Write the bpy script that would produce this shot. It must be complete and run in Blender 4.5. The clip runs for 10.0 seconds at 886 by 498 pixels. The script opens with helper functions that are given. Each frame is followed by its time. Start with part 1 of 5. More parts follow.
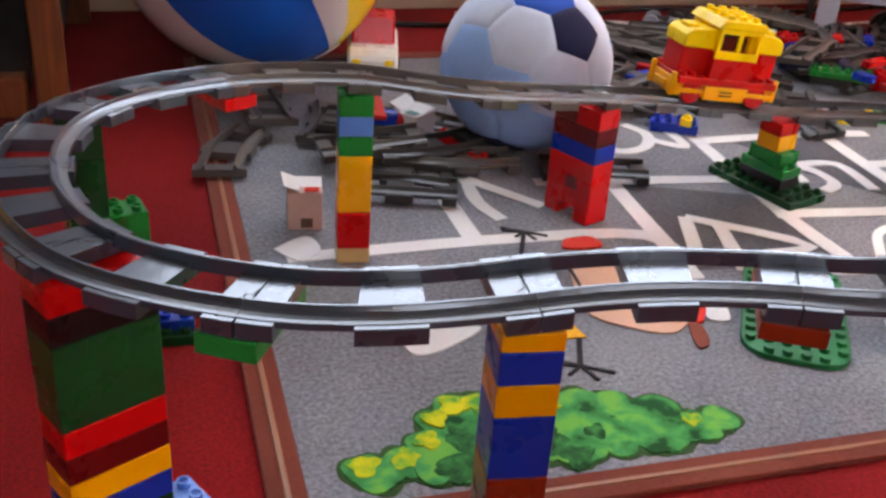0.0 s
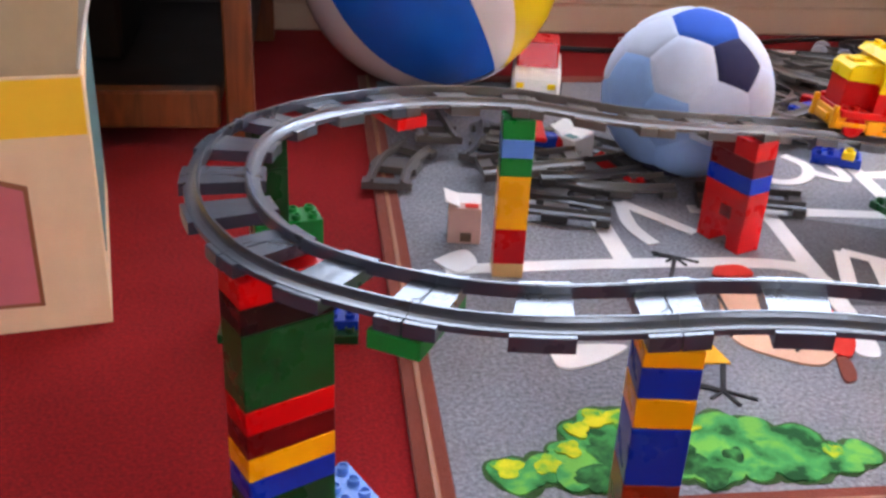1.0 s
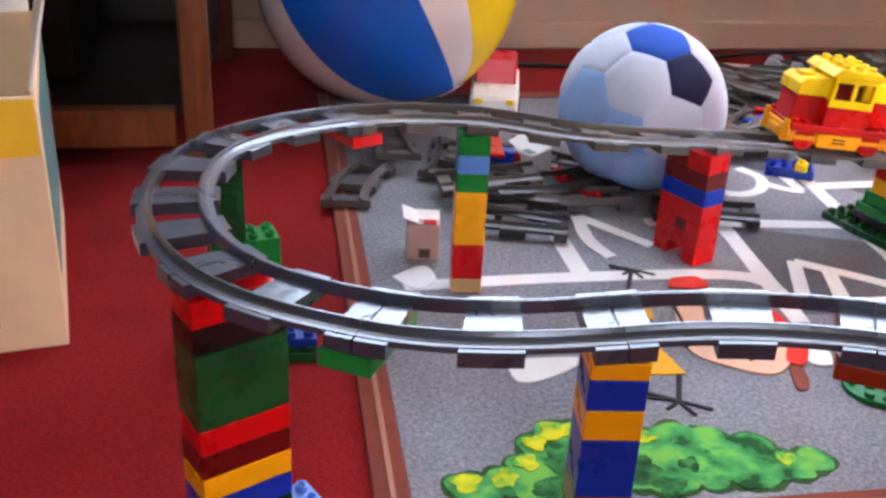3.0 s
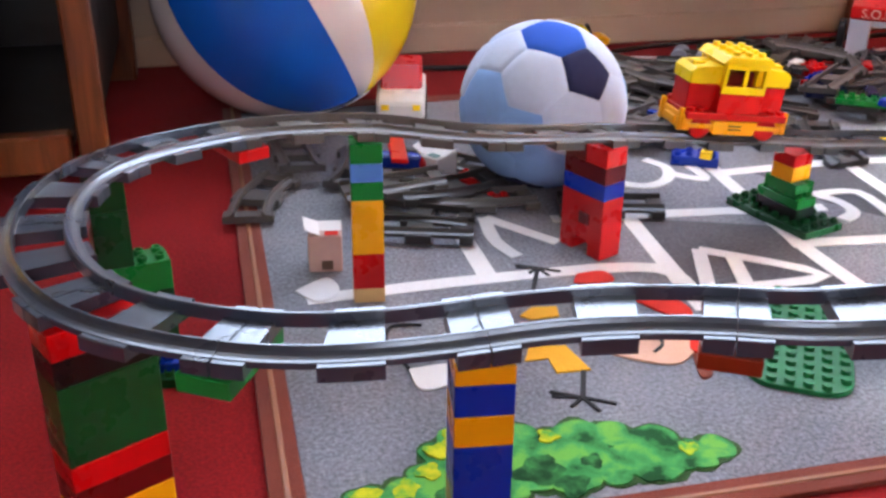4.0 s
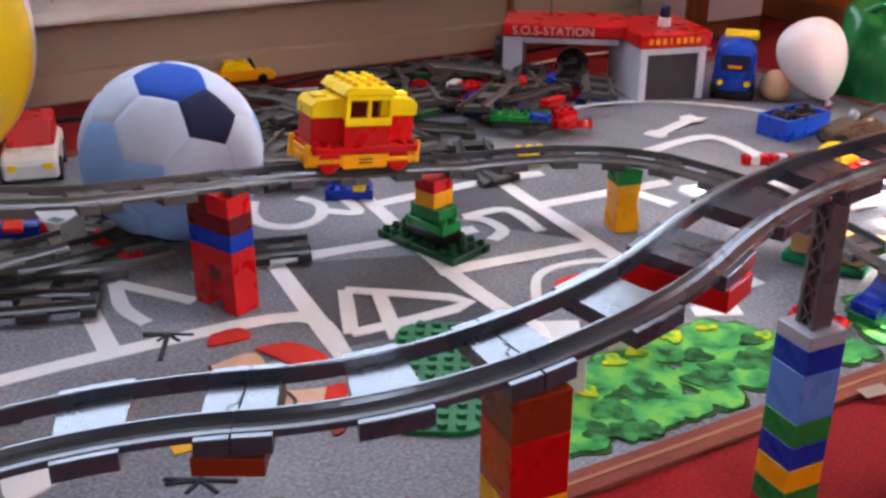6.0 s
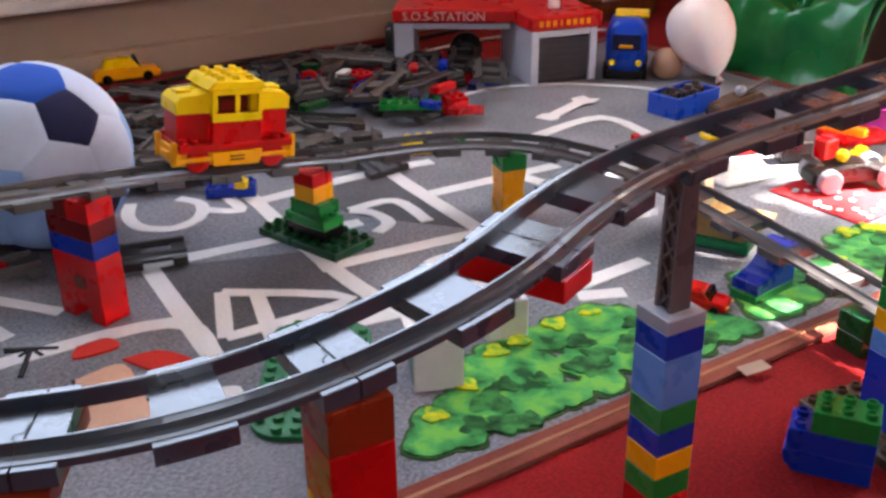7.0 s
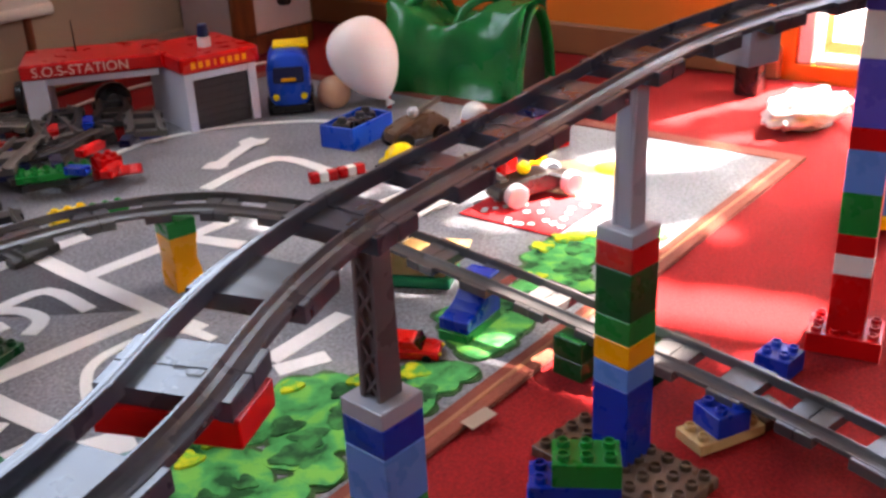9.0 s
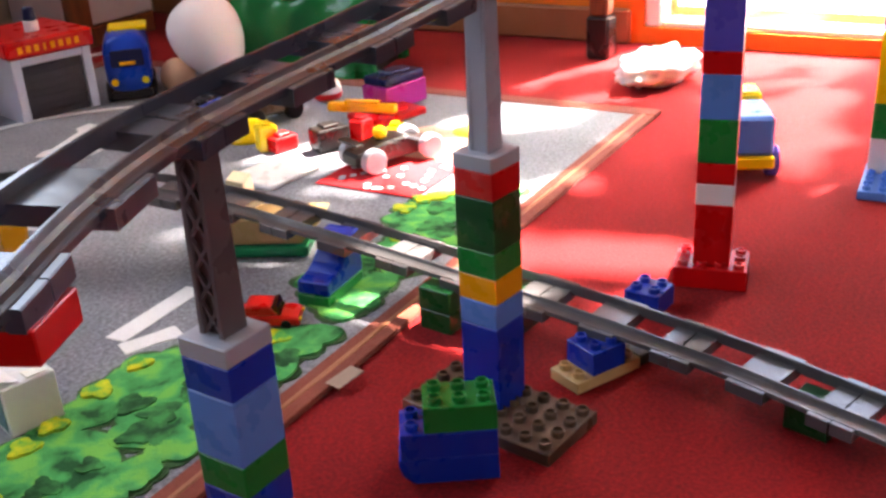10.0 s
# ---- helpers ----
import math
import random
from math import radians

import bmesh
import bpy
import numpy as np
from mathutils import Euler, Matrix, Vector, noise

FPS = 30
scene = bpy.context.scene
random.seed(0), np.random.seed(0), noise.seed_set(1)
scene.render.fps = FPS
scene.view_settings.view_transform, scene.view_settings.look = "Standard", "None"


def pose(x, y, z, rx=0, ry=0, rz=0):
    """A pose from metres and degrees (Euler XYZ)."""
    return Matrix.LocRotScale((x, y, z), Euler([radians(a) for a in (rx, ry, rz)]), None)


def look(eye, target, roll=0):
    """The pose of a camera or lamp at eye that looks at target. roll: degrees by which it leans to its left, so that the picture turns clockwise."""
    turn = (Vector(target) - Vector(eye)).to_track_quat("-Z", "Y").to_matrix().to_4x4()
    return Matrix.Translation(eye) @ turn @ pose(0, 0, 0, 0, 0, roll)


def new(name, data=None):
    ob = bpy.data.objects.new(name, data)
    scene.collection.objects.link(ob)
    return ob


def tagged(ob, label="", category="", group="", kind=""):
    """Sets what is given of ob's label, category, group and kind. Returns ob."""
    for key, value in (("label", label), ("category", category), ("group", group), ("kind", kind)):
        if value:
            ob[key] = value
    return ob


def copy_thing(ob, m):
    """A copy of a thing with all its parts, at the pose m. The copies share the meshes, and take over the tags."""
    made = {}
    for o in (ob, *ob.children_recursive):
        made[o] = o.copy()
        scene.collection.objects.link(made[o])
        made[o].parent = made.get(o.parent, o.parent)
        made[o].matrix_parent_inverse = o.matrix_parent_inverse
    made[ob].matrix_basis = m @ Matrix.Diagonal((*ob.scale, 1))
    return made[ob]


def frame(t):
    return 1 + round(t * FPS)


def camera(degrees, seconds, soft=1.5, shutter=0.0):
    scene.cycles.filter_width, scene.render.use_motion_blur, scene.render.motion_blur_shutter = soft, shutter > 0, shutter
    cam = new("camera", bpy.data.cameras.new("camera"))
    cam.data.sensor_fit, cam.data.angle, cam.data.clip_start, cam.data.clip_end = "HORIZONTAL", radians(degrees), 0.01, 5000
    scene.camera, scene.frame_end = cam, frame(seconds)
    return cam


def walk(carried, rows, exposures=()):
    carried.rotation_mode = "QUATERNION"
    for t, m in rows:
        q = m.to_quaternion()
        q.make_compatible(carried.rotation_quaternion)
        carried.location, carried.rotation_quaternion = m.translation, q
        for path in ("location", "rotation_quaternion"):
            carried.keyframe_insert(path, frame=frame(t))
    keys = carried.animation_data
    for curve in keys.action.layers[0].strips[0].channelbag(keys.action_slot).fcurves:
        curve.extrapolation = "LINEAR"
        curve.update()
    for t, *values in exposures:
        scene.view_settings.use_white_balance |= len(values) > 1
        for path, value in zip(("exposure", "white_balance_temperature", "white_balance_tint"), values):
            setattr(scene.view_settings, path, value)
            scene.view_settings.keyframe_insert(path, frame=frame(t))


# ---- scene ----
cam = camera(47.11, 10.0, soft=2.8)
# seconds, eye, yaw to the left of +y, pitch up, roll
ROWS = [
    (0.0, 0.0875, -0.0453, 0.4880, 18.82, -27.72, 4.10),
    (0.5, 0.0959, -0.0697, 0.5016, 26.20, -27.44, 1.75),
    (1.0, 0.1028, -0.0879, 0.5108, 28.48, -27.29, 2.84),
    (1.5, 0.1061, -0.0896, 0.5125, 28.75, -27.19, 2.95),
    (2.0, 0.1059, -0.0892, 0.5137, 26.96, -26.89, 3.38),
    (2.5, 0.1070, -0.0883, 0.5138, 26.76, -26.64, 3.39),
    (3.8, 0.1415, -0.0688, 0.5160, 24.87, -25.81, 0.55),
    (4.0, 0.1515, -0.0551, 0.5115, 23.23, -25.92, 0.61),
    (4.5, 0.1753, -0.0345, 0.5154, 20.13, -25.37, 0.01),
    (5.0, 0.2046, -0.0100, 0.5190, 17.16, -25.10, -0.37),
    (5.5, 0.2304, 0.0218, 0.5148, 12.13, -24.64, -0.02),
    (6.8, 0.2942, 0.0894, 0.4916, 4.60, -24.37, -0.50),
    (7.0, 0.3050, 0.0899, 0.4962, 3.89, -25.03, -0.82),
    (7.5, 0.3384, 0.1182, 0.4946, 0.14, -24.85, -1.50),
    (8.0, 0.3432, 0.1579, 0.4995, -7.30, -22.44, -2.02),
    (8.5, 0.3342, 0.1912, 0.4849, -12.58, -24.33, -1.88),
    (9.0, 0.3306, 0.2129, 0.4760, -14.53, -24.02, -2.64),
    (9.2, 0.3330, 0.2200, 0.4640, -15.98, -24.45, -2.00),
    (9.5, 0.3396, 0.2263, 0.4487, -17.58, -23.38, -4.11),
    (10.0, 0.3463, 0.2330, 0.4121, -22.46, -23.95, -3.35),
]


def eye_pose(x, y, z, yaw, pitch, roll):
    return Matrix.Translation((x, y, z)) @ pose(0, 0, 0, 0, 0, yaw) @ pose(0, 0, 0, 90 + pitch, 0, 0) @ pose(0, 0, 0, 0, 0, roll)


BASE = 4.65
walk(cam, [(t, eye_pose(*r)) for t, *r in ROWS], [(t, BASE + e, k, 16) for t, e, k in ((0, -0.1, 7200), (0.5, 0.22, 7000), (1, 0.3, 6700), (2.5, 0.32, 6600), (4.5, 0.22, 6500), (5.7, -0.15, 6500), (7, -0.45, 6650), (8.5, -0.5, 6900), (10, -0.58, 6800))])

# ---- light ----
ROOM = 36.6  # the room's own axes are turned against the world's
RC, RS = math.cos(radians(ROOM)), math.sin(radians(ROOM))


def uv(u, v, z=0.0):
    """A place from the room's axes: u along the long wall, v towards it."""
    return Vector((RC * u - RS * v, RS * u + RC * v, z))


SUN_EL, SUN_SIDE = 57.0, -20.0
to_sun = (uv(math.cos(radians(SUN_SIDE)), math.sin(radians(SUN_SIDE))) * math.cos(radians(SUN_EL))) + Vector((0, 0, math.sin(radians(SUN_EL))))
world = bpy.data.worlds.new("world")
scene.world = world
world.use_nodes = True
wn = world.node_tree.nodes
sky = wn.new("ShaderNodeTexSky")
sky.sky_type, sky.sun_disc = "NISHITA", False
sky.sun_elevation, sky.sun_rotation = radians(SUN_EL), math.atan2(to_sun.x, to_sun.y)
world.node_tree.links.new(sky.outputs[0], wn["Background"].inputs[0])
wn["Background"].inputs[1].default_value = 0.05
sun = new("sun", bpy.data.lights.new("sun", "SUN"))
sun.data.energy, sun.data.angle, sun.data.color = 5.0, radians(0.5), (1.0, 0.93, 0.82)
sun.matrix_world = look(to_sun * 5, (0, 0, 0))


def window_lamp(name, u, v, z, turn, w, h, power, tint):
    lamp = new(name, bpy.data.lights.new(name, "AREA"))
    lamp.data.shape, lamp.data.size, lamp.data.size_y, lamp.data.energy, lamp.data.color = "RECTANGLE", w, h, power, tint
    p = uv(u, v, z)
    lamp.matrix_world = Matrix.Translation(p) @ pose(0, 0, 0, 0, 0, ROOM + turn) @ pose(0, 0, 0, -90, 0, 0)


window_lamp("window_light", 0.60, 1.80, 1.45, 0, 2.18, 1.3, 1.9, (0.78, 0.89, 1.0))
window_lamp("door_light", 2.30, 0.205, 1.05, -90, 0.69, 2.0, 0.12, (0.95, 0.97, 1.0))
# added fill from behind the camera, to brighten faces turned towards it
window_lamp("south_fill_light", -0.05, -2.06, 1.5, 180, 0.8, 1.0, 0.6, (0.86, 0.93, 1.0))

# ---- materials ----


def material(name):
    m = bpy.data.materials.new(name)
    m.use_nodes = True
    return m, m.node_tree.nodes, m.node_tree.links, m.node_tree.nodes["Principled BSDF"]


def lin(c):
    return tuple(((x / 12.92) if x <= 0.04045 else ((x + 0.055) / 1.055) ** 2.4) for x in (v / 255 for v in c)) + (1.0,)


def surface(name, rgb, rough=0.5, grain=40.0, vary=0.12, bump=0.0, bump_scale=300.0, metal=0.0, stain=0.0, coat=0.0, random_vary=0.0):
    """A base colour that wanders at two scales, with fine relief."""
    m, n, l, b = material(name)
    base = lin(rgb)
    co = n.new("ShaderNodeTexCoord")
    n1 = n.new("ShaderNodeTexNoise")
    n1.inputs["Scale"].default_value, n1.inputs["Detail"].default_value = grain, 6
    l.new(co.outputs["Object"], n1.inputs["Vector"])
    n2 = n.new("ShaderNodeTexNoise")
    n2.inputs["Scale"].default_value, n2.inputs["Detail"].default_value = grain / 9, 3
    l.new(co.outputs["Object"], n2.inputs["Vector"])
    add = n.new("ShaderNodeMath")
    add.operation = "ADD"
    l.new(n1.outputs["Fac"], add.inputs[0]), l.new(n2.outputs["Fac"], add.inputs[1])
    last = add
    if random_vary:
        info = n.new("ShaderNodeObjectInfo")
        mul = n.new("ShaderNodeMath")
        mul.operation = "MULTIPLY_ADD"
        l.new(info.outputs["Random"], mul.inputs[0])
        mul.inputs[1].default_value = random_vary
        l.new(add.outputs[0], mul.inputs[2])
        last = mul
    rng = n.new("ShaderNodeMapRange")
    rng.inputs["From Min"].default_value, rng.inputs["From Max"].default_value = 0.6, 1.4 + random_vary
    rng.inputs["To Min"].default_value, rng.inputs["To Max"].default_value = 1 - vary, 1 + vary
    l.new(last.outputs[0], rng.inputs["Value"])
    mix = n.new("ShaderNodeVectorMath")
    mix.operation = "SCALE"
    mix.inputs[0].default_value = base[:3]
    l.new(rng.outputs[0], mix.inputs["Scale"])
    l.new(mix.outputs[0], b.inputs["Base Color"])
    rr = n.new("ShaderNodeMapRange")
    rr.inputs["To Min"].default_value, rr.inputs["To Max"].default_value = max(rough - 0.08, 0.03), rough + 0.1
    l.new(n1.outputs["Fac"], rr.inputs["Value"])
    l.new(rr.outputs[0], b.inputs["Roughness"])
    b.inputs["Metallic"].default_value = metal
    b.inputs["Coat Weight"].default_value = coat
    if bump:
        nb = n.new("ShaderNodeTexNoise")
        nb.inputs["Scale"].default_value, nb.inputs["Detail"].default_value = bump_scale, 4
        l.new(co.outputs["Object"], nb.inputs["Vector"])
        bp = n.new("ShaderNodeBump")
        bp.inputs["Strength"].default_value, bp.inputs["Distance"].default_value = bump, 0.002
        l.new(nb.outputs["Fac"], bp.inputs["Height"])
        l.new(bp.outputs[0], b.inputs["Normal"])
    return m


def pile(name, dark, light, scale, sheen=0.15, bump=0.35):
    """Carpet: tufts of two shades, worn patches, a rough pile."""
    m, n, l, b = material(name)
    co = n.new("ShaderNodeTexCoord")
    tuft = n.new("ShaderNodeTexNoise")
    tuft.inputs["Scale"].default_value, tuft.inputs["Detail"].default_value, tuft.inputs["Roughness"].default_value = scale, 3, 0.7
    wear = n.new("ShaderNodeTexNoise")
    wear.inputs["Scale"].default_value, wear.inputs["Detail"].default_value = 5, 5
    for t in (tuft, wear):
        l.new(co.outputs["Object"], t.inputs["Vector"])
    s = n.new("ShaderNodeMath")
    s.operation = "MULTIPLY_ADD"
    l.new(wear.outputs["Fac"], s.inputs[0])
    s.inputs[1].default_value = 0.5
    l.new(tuft.outputs["Fac"], s.inputs[2])
    ramp = n.new("ShaderNodeValToRGB")
    ramp.color_ramp.elements[0].position, ramp.color_ramp.elements[1].position = 0.48, 1.02
    ramp.color_ramp.elements[0].color, ramp.color_ramp.elements[1].color = lin(dark), lin(light)
    l.new(s.outputs[0], ramp.inputs["Fac"])
    l.new(ramp.outputs[0], b.inputs["Base Color"])
    b.inputs["Roughness"].default_value = 0.95
    b.inputs["Sheen Weight"].default_value = sheen
    b.inputs["Specular IOR Level"].default_value = 0.15
    bp = n.new("ShaderNodeBump")
    bp.inputs["Strength"].default_value, bp.inputs["Distance"].default_value = bump, 0.002
    l.new(tuft.outputs["Fac"], bp.inputs["Height"])
    l.new(bp.outputs[0], b.inputs["Normal"])
    return m


def plastic(name, rgb, rough=0.28):
    m = surface(name, rgb, rough, 30, 0.04, 0.015, 250, random_vary=0.25)
    m.node_tree.nodes["Principled BSDF"].inputs["Specular IOR Level"].default_value = 0.38
    return m


RED, BLUE, GREEN, YELLOW = plastic("red_plastic", (200, 12, 14)), plastic("blue_plastic", (3, 50, 168)), plastic("green_plastic", (10, 130, 52)), plastic("yellow_plastic", (250, 172, 10))
DKGREEN, LTBLUE, WHITE, BROWN = plastic("dark_green_plastic", (8, 72, 32)), plastic("light_blue_plastic", (92, 140, 220)), plastic("white_plastic", (228, 226, 224)), plastic("brown_plastic", (138, 44, 18))
DKRED, BLACK, TAN, PURPLE = plastic("dark_red_plastic", (104, 14, 14)), plastic("black_plastic", (26, 20, 20)), plastic("tan_plastic", (214, 176, 118)), plastic("violet_plastic", (92, 82, 190))
RAIL, GREY, ORANGE, LEMON = plastic("track_grey_plastic", (58, 64, 76), 0.28), plastic("pale_grey_plastic", (168, 170, 182)), plastic("amber_plastic", (248, 168, 8)), plastic("lemon_plastic", (255, 214, 10))
OLDRAIL, MAGENTA, NAVY, MUD = plastic("old_track_grey_plastic", (92, 87, 84), 0.3), plastic("magenta_plastic", (150, 30, 120)), plastic("navy_plastic", (20, 26, 66)), plastic("brown_toy_plastic", (96, 74, 58))
DARKRAIL = plastic("dark_track_grey_plastic", (58, 55, 54), 0.3)
# low line's grey is lightened for the sun on it; pillar grey darkened for shadow
LITRAIL, SHADEPILLAR = plastic("lit_track_grey_plastic", (84, 82, 84), 0.2), plastic("shaded_grey_plastic", (100, 88, 90))
for moulded, coat in ((RAIL, 0.7), (LITRAIL, 0.3), (GREY, 0.4)):
    shader = moulded.node_tree.nodes["Principled BSDF"]
    shader.inputs["Coat Weight"].default_value, shader.inputs["Coat Roughness"].default_value, shader.inputs["Coat IOR"].default_value = coat, 0.2, 1.65
PANE = surface("smoked_window_plastic", (60, 14, 12), 0.15, 30, 0.05)
CARPET = pile("red_carpet_pile", (94, 8, 11), (162, 23, 26), 300, 0.03)
RUG = pile("grey_rug_pile", (68, 69, 75), (152, 153, 163), 240)
RUGDARK = pile("dark_rug_print", (50, 50, 56), (100, 100, 108), 260)
BORDER = pile("rug_border_braid", (98, 40, 27), (142, 64, 46), 900)
CHALK = pile("white_rug_print", (206, 204, 206), (240, 238, 238), 700)
BUSH_D = pile("deep_green_print", (34, 66, 26), (54, 92, 40), 600)


def mottled(name, shades, scale):
    """Printed leaves: soft-edged patches of several greens over the pile."""
    m, n, l, b = material(name)
    co = n.new("ShaderNodeTexCoord")
    big = n.new("ShaderNodeTexNoise")
    big.inputs["Scale"].default_value, big.inputs["Detail"].default_value, big.inputs["Distortion"].default_value = scale, 5, 0.3
    fine = n.new("ShaderNodeTexNoise")
    fine.inputs["Scale"].default_value, fine.inputs["Detail"].default_value = 700, 3
    for t in (big, fine):
        l.new(co.outputs["Object"], t.inputs["Vector"])
    mx = n.new("ShaderNodeMath")
    mx.operation = "MULTIPLY_ADD"
    l.new(fine.outputs["Fac"], mx.inputs[0])
    mx.inputs[1].default_value = 0.08
    l.new(big.outputs["Fac"], mx.inputs[2])
    ramp = n.new("ShaderNodeValToRGB")
    els = ramp.color_ramp.elements
    els[0].position, els[0].color = 0.41, lin(shades[0])
    els[1].position, els[1].color = 0.66, lin(shades[-1])
    for k, c in enumerate(shades[1:-1]):
        e = els.new(0.455 + 0.10 * k)
        e.color = lin(c)
    l.new(mx.outputs[0], ramp.inputs["Fac"])
    l.new(ramp.outputs[0], b.inputs["Base Color"])
    b.inputs["Roughness"].default_value = 0.95
    b.inputs["Specular IOR Level"].default_value = 0.15
    bp = n.new("ShaderNodeBump")
    bp.inputs["Strength"].default_value, bp.inputs["Distance"].default_value = 0.5, 0.002
    l.new(fine.outputs["Fac"], bp.inputs["Height"])
    l.new(bp.outputs[0], b.inputs["Normal"])
    return m


BUSH_M = mottled("leafy_green_print", ((34, 84, 46), (54, 128, 68), (72, 158, 86), (112, 182, 78)), 38)
BUSH_S = mottled("shade_green_print", ((30, 70, 38), (38, 84, 46), (50, 108, 58), (64, 140, 74)), 60)
BUSH_Y = mottled("yellow_green_print", ((84, 164, 76), (132, 180, 54), (182, 194, 38), (214, 208, 42)), 70)
INK, PEACH, SUNNY, POPPY = (pile(n, a, b_, 600) for n, a, b_ in (("black_ink_print", (24, 24, 28), (44, 44, 48)), ("peach_print", (206, 156, 130), (228, 184, 160)), ("yellow_print", (220, 150, 20), (240, 180, 40)), ("red_print", (196, 24, 10), (224, 44, 24))))
WALLPAINT = surface("cream_wall_paint", (176, 150, 128), 0.8, 8, 0.05, 0.1, 120)
# UMBER and CEIL: unseen walls and ceiling, darkened to cut bounced light
UMBER = surface("low_bounce_wall", (110, 84, 66), 0.8, 8, 0.08, 0.1, 120)
ORANGEWALL = surface("orange_wall_paint", (226, 118, 26), 0.8, 8, 0.06, 0.1, 120)
CEIL = surface("low_bounce_ceiling", (128, 124, 120), 0.85, 6, 0.03)
SKIRT = surface("brown_skirting_paint", (150, 92, 56), 0.5, 20, 0.12, 0.1, 80)
CARD = surface("brown_cardboard", (232, 200, 160), 0.85, 30, 0.08, 0.15, 200)
CARDIN = surface("pale_cardboard", (240, 234, 224), 0.85, 30, 0.06, 0.1, 200)
CARDYEL = surface("yellow_printed_card", (240, 190, 40), 0.6, 30, 0.06)
CARDPINK = surface("pink_printed_card", (206, 112, 118), 0.6, 30, 0.06)
CARDTEAL = surface("teal_printed_card", (90, 130, 130), 0.6, 30, 0.06)
PAPER = surface("white_paper", (226, 222, 222), 0.7, 50, 0.05, 0.1, 200)
# near black in place of shade: desk bay and bag mouth
SHADOWY = surface("near_black_shade", (32, 22, 20), 0.6, 12, 0.2)
RUBBER = surface("balloon_rubber", (246, 232, 230), 0.3, 20, 0.03)
thin = RUBBER.node_tree.nodes["Principled BSDF"].inputs
thin["Subsurface Weight"].default_value, thin["Subsurface Scale"].default_value, thin["Subsurface Radius"].default_value = 0.8, 0.06, (1.0, 0.8, 0.75)
VINYL_B, VINYL_W, VINYL_Y = surface("blue_vinyl", (16, 92, 190), 0.2, 10, 0.06, coat=0.4), surface("white_vinyl", (232, 214, 206), 0.22, 10, 0.05, coat=0.4), surface("yellow_vinyl", (232, 196, 26), 0.22, 10, 0.05, coat=0.4)
PLUSH_W, PLUSH_L, PLUSH_B, PLUSH_N = (surface(n, c, 0.9, 90, 0.06, 0.25, 700) for n, c in (("white_plush", (200, 211, 234)), ("pale_blue_plush", (140, 178, 230)), ("blue_plush", (30, 86, 190)), ("navy_plush", (30, 32, 72))))
BAG = surface("green_shiny_sheet", (16, 122, 58), 0.25, 9, 0.15, 0.25, 30)
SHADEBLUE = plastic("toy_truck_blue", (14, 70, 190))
SKIN = surface("peach_rubber", (232, 178, 140), 0.5, 30, 0.05)
DOTS = surface("red_cloth", (206, 14, 26), 0.85, 90, 0.08, 0.2, 700)
LEAF = surface("leaf_green", (60, 100, 40), 0.6, 20, 0.2)


def timber(name, a, b_):
    m, n, l, b = material(name)
    co = n.new("ShaderNodeTexCoord")
    mp = n.new("ShaderNodeMapping")
    mp.inputs["Scale"].default_value = (30, 30, 3)
    l.new(co.outputs["Object"], mp.inputs["Vector"])
    w = n.new("ShaderNodeTexNoise")
    w.inputs["Scale"].default_value, w.inputs["Detail"].default_value, w.inputs["Distortion"].default_value = 2.0, 8, 1.2
    l.new(mp.outputs[0], w.inputs["Vector"])
    ramp = n.new("ShaderNodeValToRGB")
    ramp.color_ramp.elements[0].position, ramp.color_ramp.elements[1].position = 0.3, 0.7
    ramp.color_ramp.elements[0].color, ramp.color_ramp.elements[1].color = lin(a), lin(b_)
    l.new(w.outputs["Fac"], ramp.inputs["Fac"])
    l.new(ramp.outputs[0], b.inputs["Base Color"])
    b.inputs["Roughness"].default_value = 0.4
    return m


WOOD = timber("stained_pine", (84, 40, 16), (132, 70, 32))

# ---- mesh helpers ----


def link(name, bm, mat, parent=None, label="", smooth=False):
    me = bpy.data.meshes.new(name)
    bm.to_mesh(me)
    bm.free()
    me.materials.append(mat)
    if smooth:
        me.shade_smooth()
    ob = new(name, me)
    if parent is not None:
        ob.parent = parent
    if label:
        tagged(ob, label)
    return ob


def part(name, bm, material_, parent, label="", smooth=False):
    return link(name, bm, material_, parent, label, smooth)


def thing(name, m, label, category, group="", kind=""):
    e = new(name)
    e.empty_display_size = 0.01
    e.matrix_world = m
    return tagged(e, label, category, group, kind)


def box(sx, sy, sz, m=None, bevel=0.0005, bm=None, seg=1):
    """A bevelled box standing on z = 0, centred in x and y."""
    b = bmesh.new()
    bmesh.ops.create_cube(b, size=1.0)
    for v in b.verts:
        v.co = Vector((v.co.x * sx, v.co.y * sy, (v.co.z + 0.5) * sz))
    if bevel:
        bmesh.ops.bevel(b, geom=list(b.edges), offset=min(bevel, 0.3 * min(sx, sy, sz)), segments=seg, affect="EDGES", profile=0.5)
    return merge(bm, b, m)


def merge(into, b, m=None):
    if m is not None:
        b.transform(m)
    if into is None:
        return b
    me = bpy.data.meshes.new("tmp")
    b.to_mesh(me)
    b.free()
    into.from_mesh(me)
    bpy.data.meshes.remove(me)
    return into


def rod(r0, r1, h, seg=16, m=None, bm=None, bevel=0.0):
    b = bmesh.new()
    bmesh.ops.create_cone(b, cap_ends=True, segments=seg, radius1=r0, radius2=r1, depth=h, matrix=Matrix.Translation((0, 0, h / 2)))
    if bevel:
        rims = [e for e in b.edges if abs(e.verts[0].co.z - e.verts[1].co.z) < 1e-6]
        bmesh.ops.bevel(b, geom=rims, offset=bevel, segments=1, affect="EDGES")
    return merge(bm, b, m)


